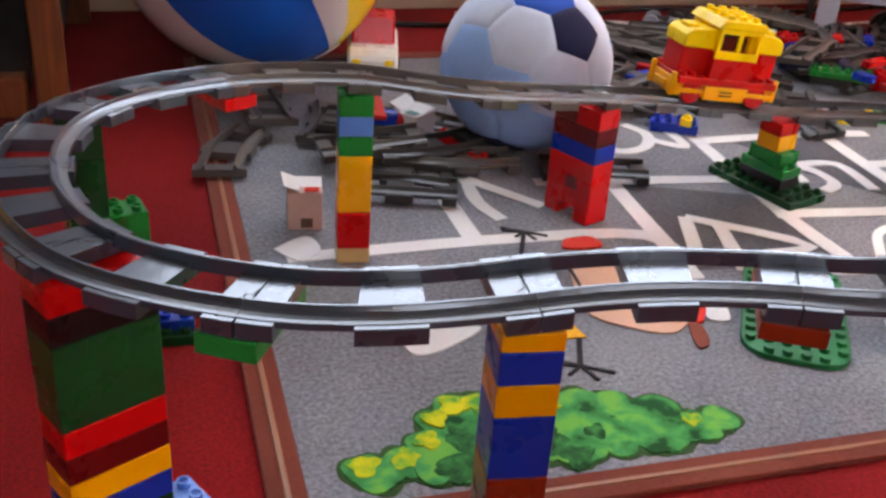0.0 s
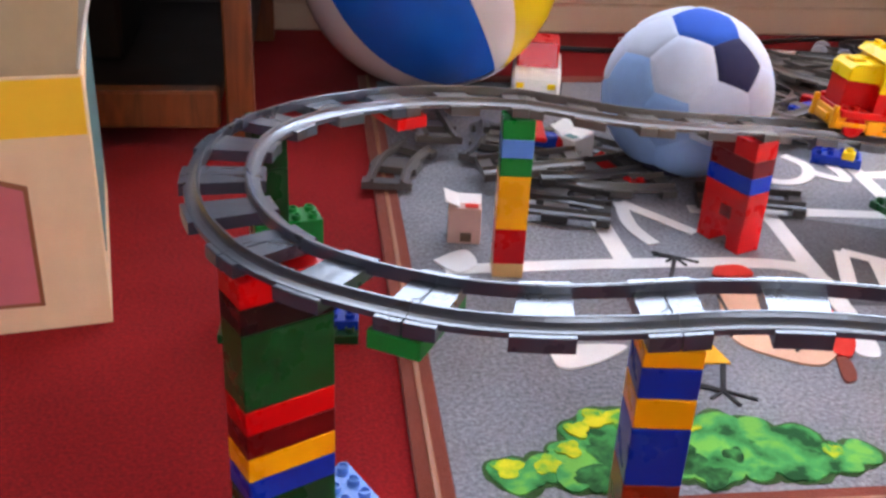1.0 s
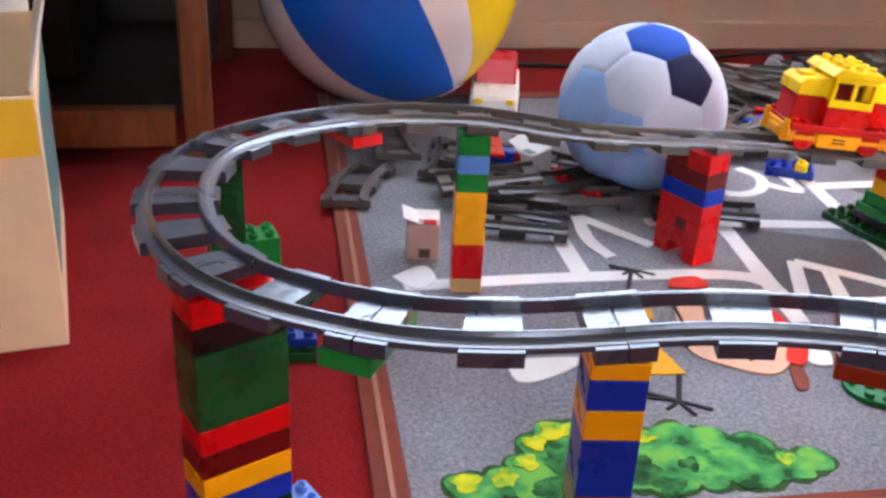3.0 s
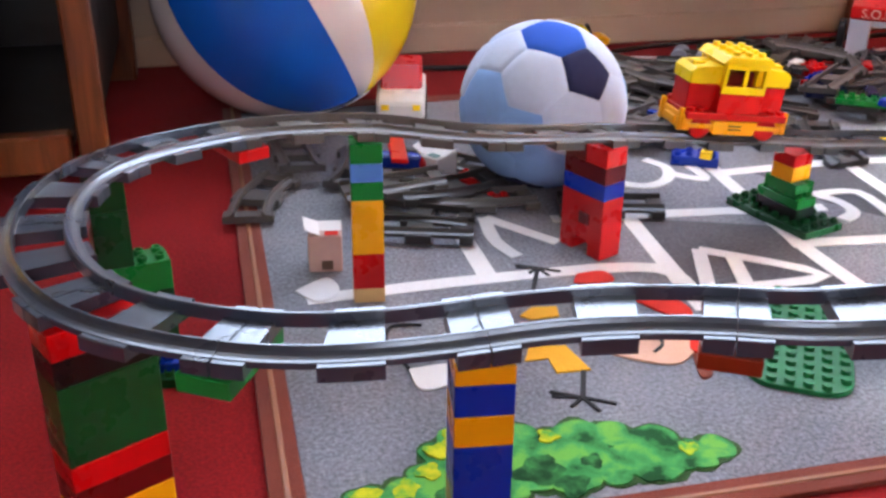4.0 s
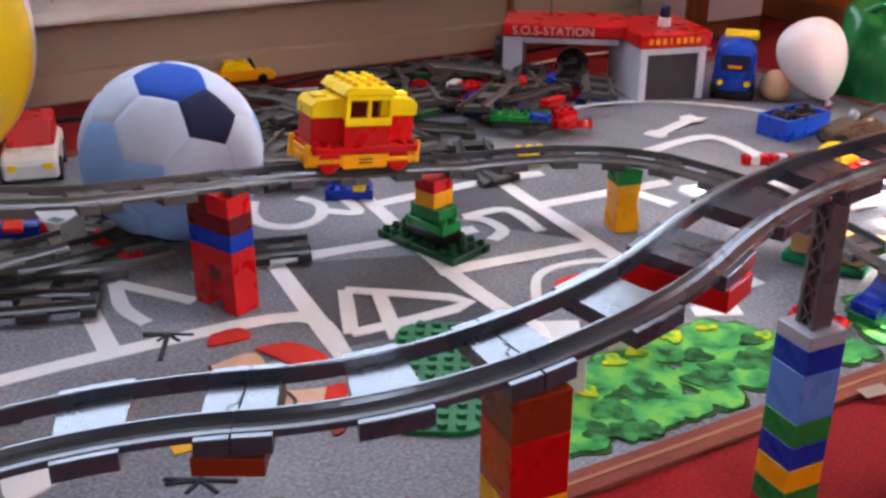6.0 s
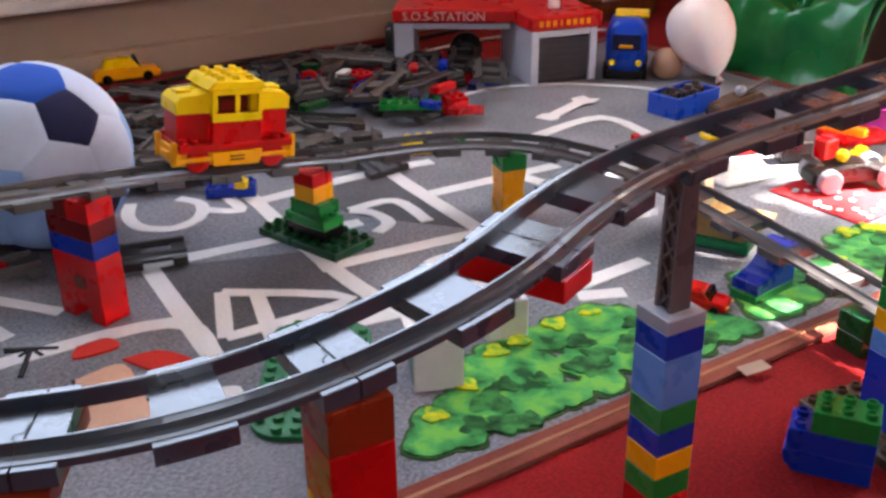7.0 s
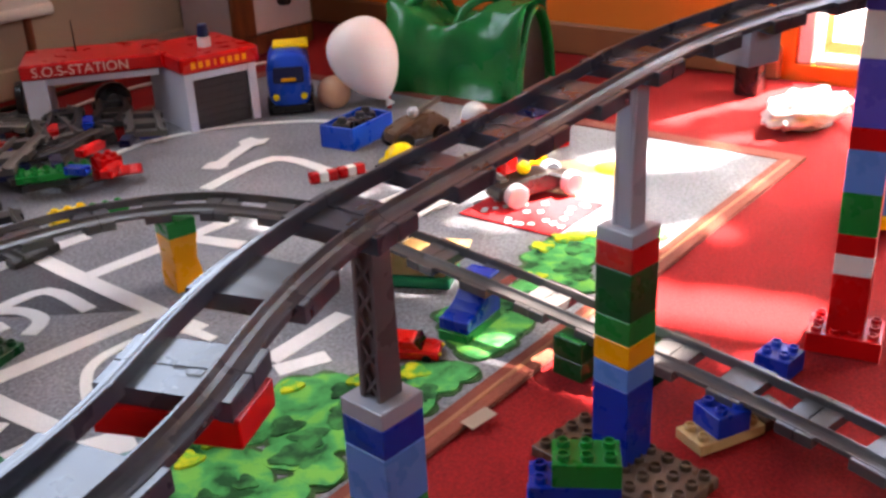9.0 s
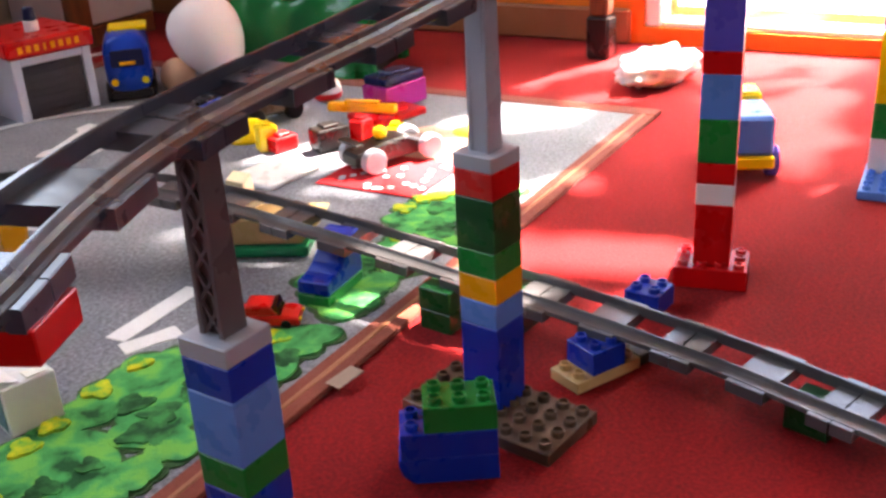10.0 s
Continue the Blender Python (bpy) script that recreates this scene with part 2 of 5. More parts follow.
def ball(r, m=None, bm=None, sub=3):
    b = bmesh.new()
    bmesh.ops.create_icosphere(b, subdivisions=sub, radius=r)
    return merge(bm, b, m)


def prism(outline, depth, m=None, bm=None, bevel=0.0):
    """An outline in x and z, given thickness along y (centred)."""
    b = bmesh.new()
    vs = [b.verts.new((x, -depth / 2, z)) for x, z in outline]
    f = b.faces.new(vs)
    r = bmesh.ops.extrude_face_region(b, geom=[f])
    for v in r["geom"]:
        if isinstance(v, bmesh.types.BMVert):
            v.co.y += depth
    bmesh.ops.recalc_face_normals(b, faces=b.faces)
    if bevel:
        bmesh.ops.bevel(b, geom=list(b.edges), offset=bevel, segments=1, affect="EDGES")
    return merge(bm, b, m)


def loft(rings, bm=None, m=None, cap=True):
    """A skin over rings of equal length."""
    b = bmesh.new()
    rows = [[b.verts.new(p) for p in ring] for ring in rings]
    for r0, r1 in zip(rows, rows[1:]):
        for i in range(len(r0)):
            j = (i + 1) % len(r0)
            b.faces.new((r0[i], r0[j], r1[j], r1[i]))
    if cap:
        b.faces.new(rows[0]), b.faces.new(rows[-1])
    bmesh.ops.recalc_face_normals(b, faces=b.faces)
    return merge(bm, b, m)


# ---- toy bricks ----
P, BH = 0.016, 0.0192  # stud pitch, brick height
BRICKS = {}


def brick_mesh(nx, ny, h, mat, studs):
    key = (nx, ny, round(h, 4), mat.name, studs)
    if key not in BRICKS:
        bm = box(nx * P - 0.0003, ny * P - 0.0003, h - 0.0002, None, 0.0006)
        if studs:
            for i in range(nx):
                for j in range(ny):
                    c = Matrix.Translation(((i - (nx - 1) / 2) * P, (j - (ny - 1) / 2) * P, h - 0.001))
                    b = bmesh.new()
                    prof = [(0.0047, 0), (0.0047, 0.0050), (0.0043, 0.0055), (0.0033, 0.0055), (0.0033, 0.0030)]
                    loft([[(r * math.cos(a * math.pi / 7), r * math.sin(a * math.pi / 7), z) for a in range(14)] for r, z in prof], b)
                    merge(bm, b, c)
        me = bpy.data.meshes.new("brick")
        bm.to_mesh(me)
        bm.free()
        me.materials.append(mat)
        BRICKS[key] = me
    return BRICKS[key]


def brick(parent, mat, x, y, z, nx=2, ny=2, h=BH, turn=0.0, studs=False, name="brick"):
    ob = new(name, brick_mesh(nx, ny, h, mat, studs))
    ob.parent = parent
    ob.matrix_local = pose(x, y, z, 0, 0, turn)
    return ob


def tower(x, y, turn, layers, label, height=None, z0=0.0, name="brick_tower", top_studs=False):
    """Layers from below: material, height in bricks, studs across, studs deep, offset."""
    t = thing(name, pose(x, y, z0, 0, 0, turn), label, "brick tower", "brick towers under the track")
    total = sum(l[1] for l in layers)
    unit = (height / total) if height else BH
    z = 0.0
    for i, (mat, h, nx, ny, *off) in enumerate(layers):
        dx, dy = off if off else (0, 0)
        wide_above = i + 1 < len(layers) and layers[i + 1][2] * layers[i + 1][3] >= nx * ny
        brick(t, mat, dx, dy, z, nx, ny, h * unit, 0, studs=(not wide_above) and (i + 1 < len(layers) or top_studs))
        z += h * unit
    return t


# ---- room ----
def slab(name, u0, u1, v0, v1, z0, z1, mat, label, bevel=0.0):
    c = uv((u0 + u1) / 2, (v0 + v1) / 2, z0)
    ob = link(name, box(u1 - u0, v1 - v0, z1 - z0, None, bevel), mat)
    ob.matrix_world = Matrix.Translation(c) @ pose(0, 0, 0, 0, 0, ROOM)
    return tagged(ob, label, name.split("_")[0], kind="structure")


U0, U1, V0, V1, TOP = -1.5, 2.12, -2.0, 1.74, 2.45
slab("floor", U0 - 0.2, U1 + 0.2, V0 - 0.2, V1 + 0.2, -0.06, 0.0, CARPET, "wall to wall red carpet with short worn pile")
slab("ceiling", U0 - 0.2, U1 + 0.2, V0 - 0.2, V1 + 0.2, TOP, TOP + 0.1, CEIL, "unseen room ceiling, kept grey to limit bounced light")
# the long wall with its window above
WU0, WU1, WZ0, WZ1 = -0.5, 1.70, 0.80, 2.1
for name, a, b_, z0, z1 in (("wall_north", U0, WU0, 0, TOP), ("wall_north_right", WU1, U1, 0, TOP), ("wall_north_below", WU0, WU1, 0, WZ0), ("wall_north_above", WU0, WU1, WZ1, TOP)):
    slab(name, a, b_, V1, V1 + 0.2, z0, z1, WALLPAINT, "cream painted plaster wall")
slab("wall_west", U0 - 0.2, U0, V0 - 0.2, V1 + 0.2, 0, TOP, UMBER, "unseen room wall, kept dark to limit bounced light")
# assumed opening for the fill light, out of view
SU0, SU1, SZ0, SZ1 = -0.45, 0.35, 1.0, 2.0
for name, a, b_, z0, z1 in (("wall_south", U0, SU0, 0, TOP), ("wall_south_right", SU1, U1, 0, TOP), ("wall_south_below", SU0, SU1, 0, SZ0), ("wall_south_above", SU0, SU1, SZ1, TOP)):
    slab(name, a, b_, V0 - 0.2, V0, z0, z1, UMBER, "unseen room wall, kept dark to limit bounced light")
# the orange wall with the glass door
DV0, DV1, DZ0, DZ1 = -0.16, 0.57, 0.028, 2.1
for name, a, b_, z0, z1 in (("wall_east", DV1, V1 + 0.2, 0, TOP), ("wall_east_right", V0 - 0.2, DV0, 0, TOP), ("wall_east_sill", DV0, DV1, 0, DZ0), ("wall_east_above", DV0, DV1, DZ1, TOP)):
    slab(name, U1, U1 + 0.2, a, b_, z0, z1, ORANGEWALL, "warm orange painted wall beside the glass door")
slab("baseboard_north", U0, U1, V1 - 0.016, V1 - 0.001, 0, 0.055, WALLPAINT, "low painted skirting board along the wall", 0.004)
slab("baseboard_east", U1 - 0.016, U1 - 0.001, DV1 + 0.02, V1 - 0.02, 0, 0.06, SKIRT, "brown wooden skirting board on the orange wall", 0.004)

# ---- rug ----
rug = thing("rug", Matrix.Identity(4), "grey play rug with hopscotch, bushes and a brown border", "rug")
RU0, RU1, RV0, RV1 = 0.131, 1.70, 0.433, 1.42
RUGZ = 0.004


def flat(name, u0, u1, v0, v1, z0, z1, mat, parent, label=""):
    ob = part(name, box(u1 - u0, v1 - v0, z1 - z0, None, 0.0008), mat, parent, label)
    ob.matrix_local = Matrix.Translation(uv((u0 + u1) / 2, (v0 + v1) / 2, z0)) @ pose(0, 0, 0, 0, 0, ROOM)
    return ob


flat("field", RU0, RU1, RV0, RV1, 0, RUGZ, RUG, rug)
BW = 0.028
for u0, u1, v0, v1 in ((RU0 - BW, RU0, RV0 - BW, RV1 + BW), (RU1, RU1 + BW, RV0 - BW, RV1 + BW), (RU0, RU1, RV0 - BW, RV0), (RU0, RU1, RV1, RV1 + BW)):
    flat("border", u0, u1, v0, v1, 0, RUGZ + 0.0012, BORDER, rug, "brown braided border")


LAYER = [0]


for u0, u1, v0, v1 in ((RU0 - 0.016, RU0 - 0.011, RV0 - BW, RV1 + BW), (RU0 - 0.008, RU1, RV0 - 0.016, RV0 - 0.011)):
    flat("braid_line", u0, u1, v0, v1, 0, RUGZ + 0.0022, SKIRT, rug, "darker line in the braid")


def ribbon(name, pts, w, mat, z=RUGZ, h=0.0006, closed=False):
    """A printed line of width w along floor points."""
    LAYER[0] += 1
    h += 0.000025 * LAYER[0]
    pts = [Vector((x, y, 0)) for x, y in pts]
    b = bmesh.new()
    rows = []
    n = len(pts)
    for i, p in enumerate(pts):
        a, c = pts[max(i - 1, 0)], pts[min(i + 1, n - 1)]
        if closed:
            a, c = pts[i - 1], pts[(i + 1) % n]
        d = (c - a).normalized()
        s = Vector((-d.y, d.x, 0)) * (w / 2 * (1 + 0.12 * noise.noise(p * 40)))
        rows.append([b.verts.new(p - s + Vector((0, 0, z))), b.verts.new(p + s + Vector((0, 0, z))), b.verts.new(p + s + Vector((0, 0, z + h))), b.verts.new(p - s + Vector((0, 0, z + h)))])
    pairs = list(zip(rows, rows[1:])) + ([(rows[-1], rows[0])] if closed else [])
    for r0, r1 in pairs:
        for i in range(4):
            b.faces.new((r0[i], r0[(i + 1) % 4], r1[(i + 1) % 4], r1[i]))
    if not closed:
        b.faces.new(rows[0]), b.faces.new(rows[-1])
    bmesh.ops.recalc_face_normals(b, faces=b.faces)
    return part(name, b, mat, rug)


def smooth_line(pts, n=6):
    out = []
    q = [Vector((x, y)) for x, y in pts]
    for i in range(len(q) - 1):
        a, b_, c, d = q[max(i - 1, 0)], q[i], q[i + 1], q[min(i + 2, len(q) - 1)]
        for k in range(n):
            t = k / n
            out.append(0.5 * (2 * b_ + (c - a) * t + (2 * a - 5 * b_ + 4 * c - d) * t * t + (3 * b_ - a - 3 * c + d) * t**3))
    out.append(q[-1])
    return [(p.x, p.y) for p in out]


LW = 0.021
# hopscotch squares
for seg in (((-0.34, 0.735), (-0.186, 0.858), (-0.029, 0.958), (0.03, 0.9)), ((-0.312, 1.022), (-0.186, 0.858)), ((-0.173, 1.036), (-0.049, 1.111), (0.129, 1.215)), ((-0.093, 1.085), (0.04, 0.885)),
            ((-0.06, 1.345), (0.101, 1.105), (0.198, 0.988)), ((0.109, 1.442), (0.199, 1.304), (0.318, 1.135)), ((0.101, 1.085), (0.274, 1.189)), ((0.199, 1.304), (0.292, 1.365), (0.375, 1.42)),
            ((-0.02, 1.27), (0.116, 1.379), (0.2, 1.43)), ((0.348, 1.545), (0.452, 1.637), (0.52, 1.55)), ((0.377, 1.051), (0.459, 1.118)), ((0.378, 1.333), (0.299, 1.394)), ((0.38, 1.03), (0.43, 1.04)), ((0.13, 0.95), (0.2, 0.99), (0.225, 1.01))):
    ribbon("painted_line", smooth_line(seg, 5), LW, CHALK)
# numerals, as drawn by hand
for seg in (((-0.249, 1.004), (-0.215, 0.95), (-0.176, 0.92)), ((-0.249, 1.004), (-0.146, 0.975)), ((0.084, 0.926), (0.046, 1.02)), ((0.036, 0.93), (0.144, 1.016), (0.007, 1.024)), ((0.036, 0.93), (0.007, 1.024)),
            ((-0.173, 1.261), (-0.162, 1.22), (-0.135, 1.188), (-0.094, 1.187), (-0.073, 1.221), (-0.083, 1.264), (-0.118, 1.282)), ((-0.08, 1.246), (-0.027, 1.244), (-0.055, 1.288)), ((0.111, 1.25), (0.14, 1.242), (0.163, 1.213), (0.153, 1.182)), ((0.111, 1.25), (0.163, 1.283), (0.21, 1.219))):
    ribbon("painted_numeral", smooth_line(seg, 4), 0.0165, CHALK, RUGZ + 0.0003)
ribbon("painted_arc", smooth_line(((0.217, 1.024), (0.214, 1.089), (0.242, 1.125), (0.294, 1.144), (0.33, 1.11)), 6), 0.011, CHALK)
ribbon("painted_arc", smooth_line(((0.238, 1.036), (0.24, 1.079), (0.268, 1.103), (0.3, 1.114), (0.32, 1.09)), 6), 0.010, POPPY)
ribbon("painted_ring", smooth_line([tuple(uv(u, v))[:2] for u, v in ((1.15, 1.25), (1.243, 1.274), (1.32, 1.27), (1.408, 1.23), (1.474, 1.168), (1.515, 1.107), (1.53, 1.04))], 5), 0.012, CHALK)


def blob(name, pts, mat, z, h=0.0005, soft=True):
    """A flat printed patch with a soft outline."""
    q = smooth_line(list(pts) + [pts[0]], 5)[:-1] if soft else list(pts)
    b = bmesh.new()
    LAYER[0] += 1
    h += 0.000025 * LAYER[0]
    lo = [b.verts.new((x, y, z - 0.0005)) for x, y in q]
    hi = [b.verts.new((x, y, z + h)) for x, y in q]
    for i in range(len(q)):
        j = (i + 1) % len(q)
        b.faces.new((lo[i], lo[j], hi[j], hi[i]))
    b.faces.new(hi)
    bmesh.ops.recalc_face_normals(b, faces=b.faces)
    return part(name, b, mat, rug)


def discs(name, centres, mat, z, heights=None, ragged=0.08):
    """Flat printed clumps that run into one another, as one printed patch."""
    b = bmesh.new()
    for n, (u, v, r) in enumerate(centres):
        z = heights[n] if heights else z
        c = uv(u, v)
        ring = []
        ph = random.uniform(0, 6.28)
        for k in range(20):
            a = k * 2 * math.pi / 20
            rr = r * (1 + ragged * math.sin(3 * a + ph) + 0.6 * ragged * math.sin(5 * a - 2 * ph))
            ring.append((c.x + rr * math.cos(a), c.y + rr * math.sin(a)))
        lo = [b.verts.new((x, y, RUGZ - 0.001)) for x, y in ring]
        hi = [b.verts.new((x, y, z)) for x, y in ring]
        for i in range(20):
            b.faces.new((lo[i], lo[(i + 1) % 20], hi[(i + 1) % 20], hi[i]))
        b.faces.new(hi)
        z += 0.000008
    return tagged(part(name, b, mat, rug), kind="stuff")


def inside(u, v, edge):
    """The height of the bush's upper edge at u."""
    for (a, va), (b_, vb) in zip(edge, edge[1:]):
        if a <= u <= b_:
            return v < va + (vb - va) * (u - a) / (b_ - a)
    return False


def bush(edge):
    """A printed bush between the rug's border and its scalloped upper edge of u, v points."""
    spots = []
    u0, u1 = edge[0][0], edge[-1][0]
    for (a, va), (b_, vb) in zip(edge, edge[1:]):
        n = max(1, round(math.hypot(b_ - a, vb - va) / 0.027))
        for k in range(n):
            f = (k + 0.5) / n
            spots.append((a + (b_ - a) * f, va + (vb - va) * f - 0.012 + random.uniform(-0.003, 0.004), random.uniform(0.014, 0.023), 1.0))
    for k in range(int((u1 - u0) * 520)):
        u, v = random.uniform(u0, u1), random.uniform(RV0 + 0.018, 0.58)
        if inside(u, v + 0.018, edge):
            spots.append((u, v, random.uniform(0.012, 0.022), random.random() * 0.8))
    spots = sorted((q for q in spots if q[1] - q[2] * 1.25 > RV0 + 0.001), key=lambda q: -q[1])
    tall = [RUGZ + 0.0012 + 0.000018 * k for k in range(len(spots))]
    top = tall[-1]
    discs("bush_outline", [(u, v, r + 0.0036) for u, v, r, e in spots], BUSH_D, RUGZ + 0.0003)
    discs("bush_leaves", [(u, v, r) for u, v, r, e in spots], BUSH_M, 0, tall)
    # irregular patches printed over the leaves
    inner = [q for q in spots if q[3] < 0.9 and inside(q[0], q[1] + 0.026, edge)]
    discs("bush_shade", [(u, v - 0.006, r * random.uniform(0.6, 1.0)) for u, v, r, e in inner if e < 0.16], BUSH_S, 0, [top + 0.00003 + 0.000003 * k for k in range(len(inner))], 0.22)
    rims = [q for q in spots if q[3] > 0.9]
    discs("bush_rim", [(u + random.uniform(-0.003, 0.003), v + r * random.uniform(0.1, 0.3), r * random.uniform(0.5, 0.75)) for k, (u, v, r, e) in enumerate(rims) if k % 4 < 2], BUSH_Y, 0, [top + 0.0004 + 0.000003 * k for k in range(len(rims))], 0.2)


bush(((0.148, 0.455), (0.16, 0.474), (0.19, 0.487), (0.222, 0.478)))
bush(((0.224, 0.46), (0.229, 0.508), (0.25, 0.537), (0.293, 0.540), (0.322, 0.521), (0.373, 0.526), (0.43, 0.495), (0.45, 0.482), (0.478, 0.479), (0.505, 0.452)))
bush(((0.633, 0.455), (0.664, 0.496), (0.713, 0.526), (0.766, 0.559), (0.80, 0.568), (0.875, 0.577), (0.92, 0.572), (0.935, 0.538), (0.973, 0.512), (1.003, 0.486), (1.012, 0.45)))
bush(((1.05, 0.47), (1.08, 0.535), (1.14, 0.538), (1.18, 0.51), (1.22, 0.52), (1.27, 0.552), (1.325, 0.545), (1.345, 0.50), (1.38, 0.47)))
# printed figures: thin black feet, a yellow wing, a peach belly, red caps
for x, y, s in ((-0.0287, 0.6801, 0.03), (-0.1457, 0.9019, 0.026)):
    ribbon("printed_leg", [(x, y), (x - 0.014, y + 0.05)] if s == 0.03 else [(x, y), (x + 0.012, y - 0.05)], 0.005, INK)
    for a in (-150, -100, -50, 10, 190):
        ribbon("printed_toe", [(x, y), (x + s * math.cos(radians(a)), y + s * 0.6 * math.sin(radians(a)))], 0.0035, INK, RUGZ + 0.0003)
for outline in (((-0.10, 0.741), (-0.069, 0.758), (-0.035, 0.727), (-0.062, 0.709), (-0.077, 0.729), (-0.095, 0.716)), ((-0.128, 0.794), (-0.123, 0.815), (-0.10, 0.828), (-0.092, 0.81), (-0.115, 0.792))):
    blob("printed_wing", outline, SUNNY, RUGZ, 0.0005, False)
blob("printed_belly", ((-0.082, 0.846), (-0.046, 0.877), (-0.003, 0.819), (0.042, 0.826), (0.039, 0.773), (-0.003, 0.761), (-0.047, 0.772)), PEACH, RUGZ + 0.0003)
for outline in (((-0.05, 0.885), (0.0, 0.86), (0.03, 0.862), (0.02, 0.885), (-0.02, 0.902)), ((-0.102, 0.905), (-0.079, 0.923), (-0.062, 0.907), (-0.096, 0.884)), ((0.037, 0.829), (0.055, 0.834), (0.058, 0.801), (0.042, 0.80))):
    blob("printed_cap", outline, POPPY, RUGZ + 0.0008)
blob("printed_shoe", ((0.045, 0.793), (0.057, 0.795), (0.069, 0.767), (0.06, 0.756)), BORDER, RUGZ + 0.0003)
blob("printed_cloud", ((0.055, 0.842), (0.072, 0.843), (0.081, 0.816), (0.061, 0.81)), CHALK, RUGZ + 0.0003)
for pts in (((-0.187, 0.658), (-0.225, 0.69), (-0.235, 0.72), (-0.21, 0.735)), ((-0.082, 0.846), (-0.055, 0.80), (-0.047, 0.772)), ((-0.005, 0.82), (0.015, 0.80), (0.012, 0.78))):
    ribbon("printed_outline", smooth_line(pts, 5), 0.0028, INK, RUGZ + 0.0012)
blob("painted_spot", ((-0.36, 0.745), (-0.325, 0.735), (-0.318, 0.765), (-0.345, 0.785)), CHALK, RUGZ)
blob("printed_tail", ((-0.187, 0.658), (-0.16, 0.681), (-0.125, 0.70), (-0.142, 0.653), (-0.164, 0.633)), CHALK, RUGZ)
LAYER[0] = 0
blob("painted_patch", ((-0.10, 1.075), (0.03, 0.90), (0.18, 0.99), (0.08, 1.13)), RUGDARK, RUGZ, 0.0004, False)
blob("painted_patch", ((0.125, 1.235), (0.26, 1.20), (0.21, 1.30), (0.13, 1.42), (0.03, 1.30)), RUGDARK, RUGZ, 0.0004, False)

# ---- railway ----
RP = [(0.0155, 0.0), (0.0158, 0.0078), (0.0163, 0.0088), (0.0175, 0.0088), (0.0180, 0.0082), (0.0192, 0.0062), (0.0212, 0.0047), (0.0238, 0.0040), (0.0262, 0.0037), (0.0265, 0.0030), (0.0265, 0.0)]


def hermite(p0, h0, p1, h1, t):
    l = (p1 - p0).length * 1.03
    d0 = Vector((math.cos(radians(h0)), math.sin(radians(h0)), 0)) * l
    d1 = Vector((math.cos(radians(h1)), math.sin(radians(h1)), 0)) * l
    a, b_, c, d = 2 * t**3 - 3 * t**2 + 1, t**3 - 2 * t**2 + t, -2 * t**3 + 3 * t**2, t**3 - t**2
    q = a * p0 + b_ * d0 + c * p1 + d * d1
    q.z = p0.z + (p1.z - p0.z) * t
    return q


def track_piece(j0, j1, mat, label, group, underside=None):
    """A rail piece from joint to joint: x, y, height, heading."""
    p0, p1 = Vector(j0[:3]), Vector(j1[:3])
    t = thing("track_piece", Matrix.Translation(p0), label, "toy track", group)
    at = [hermite(p0, j0[3], p1, j1[3], 0.0012 + 0.9976 * k / 12) - p0 for k in range(13)]
    side = []
    for k in range(13):
        d = at[min(k + 1, 12)] - at[max(k - 1, 0)]
        if k == 0:
            d = Vector((math.cos(radians(j0[3])), math.sin(radians(j0[3])), 0))
        if k == 12:
            d = Vector((math.cos(radians(j1[3])), math.sin(radians(j1[3])), 0))
        side.append(Vector((-d.y, d.x, 0)).normalized())
    for s in (1, -1):
        rings = [[p + n * (s * o) + Vector((0, 0, z)) for o, z in RP] for p, n in zip(at, side)]
        part("rail", loft(rings), mat, t)
    # sleepers: half ones at the joints, a whole one between
    for f0, f1 in ((0.004, 0.125), (0.38, 0.62), (0.875, 0.996)):
        bm = bmesh.new()
        rings = []
        for k in range(3):
            f = f0 + (f1 - f0) * k / 2
            q = hermite(p0, j0[3], p1, j1[3], f) - p0
            d = hermite(p0, j0[3], p1, j1[3], min(f + 0.02, 1.0)) - hermite(p0, j0[3], p1, j1[3], max(f - 0.02, 0.0))
            n = Vector((-d.y, d.x, 0)).normalized()
            rings.append([q + n * o + Vector((0, 0, z)) for o, z in ((-0.0304, -0.0058), (-0.0304, 0.0026), (-0.0298, 0.0032), (0.0298, 0.0032), (0.0304, 0.0026), (0.0304, -0.0058))])
        loft(rings, bm)
        sl = part("sleeper", bm, mat, t)
    # the hook of the joint, a raised curl on the end sleeper
    n, d = side[12], Vector((side[12].y, -side[12].x, 0))
    curl = [at[12] + n * a + d * b_ + Vector((0, 0, 0.0032)) for a, b_ in ((-0.012, 0.0), (-0.011, -0.005), (-0.005, -0.005), (-0.003, -0.001), (0.003, -0.001), (0.005, 0.005), (0.011, 0.005), (0.012, 0.0))]
    bm = bmesh.new()
    loft([[p + (q_) for q_ in (n * 0.0003 + d * 0.0003, n * -0.0003 + d * -0.0003, n * -0.0003 + d * -0.0003 + Vector((0, 0, 0.0002)), n * 0.0003 + d * 0.0003 + Vector((0, 0, 0.0002)))] for p in curl], bm)
    part("joint_seam", bm, BLACK, t, "dark curl of the hooked joint")
    for x, (m_, f, h, nx, ny) in enumerate(underside or ()):
        q = hermite(p0, j0[3], p1, j1[3], f) - p0
        i = round(f * 12)
        turn = math.degrees(math.atan2(side[i].y, side[i].x)) + 90
        brick(t, m_, q.x, q.y, q.z - 0.0057 - h, nx, ny, h, turn, name="support_brick")
    return t


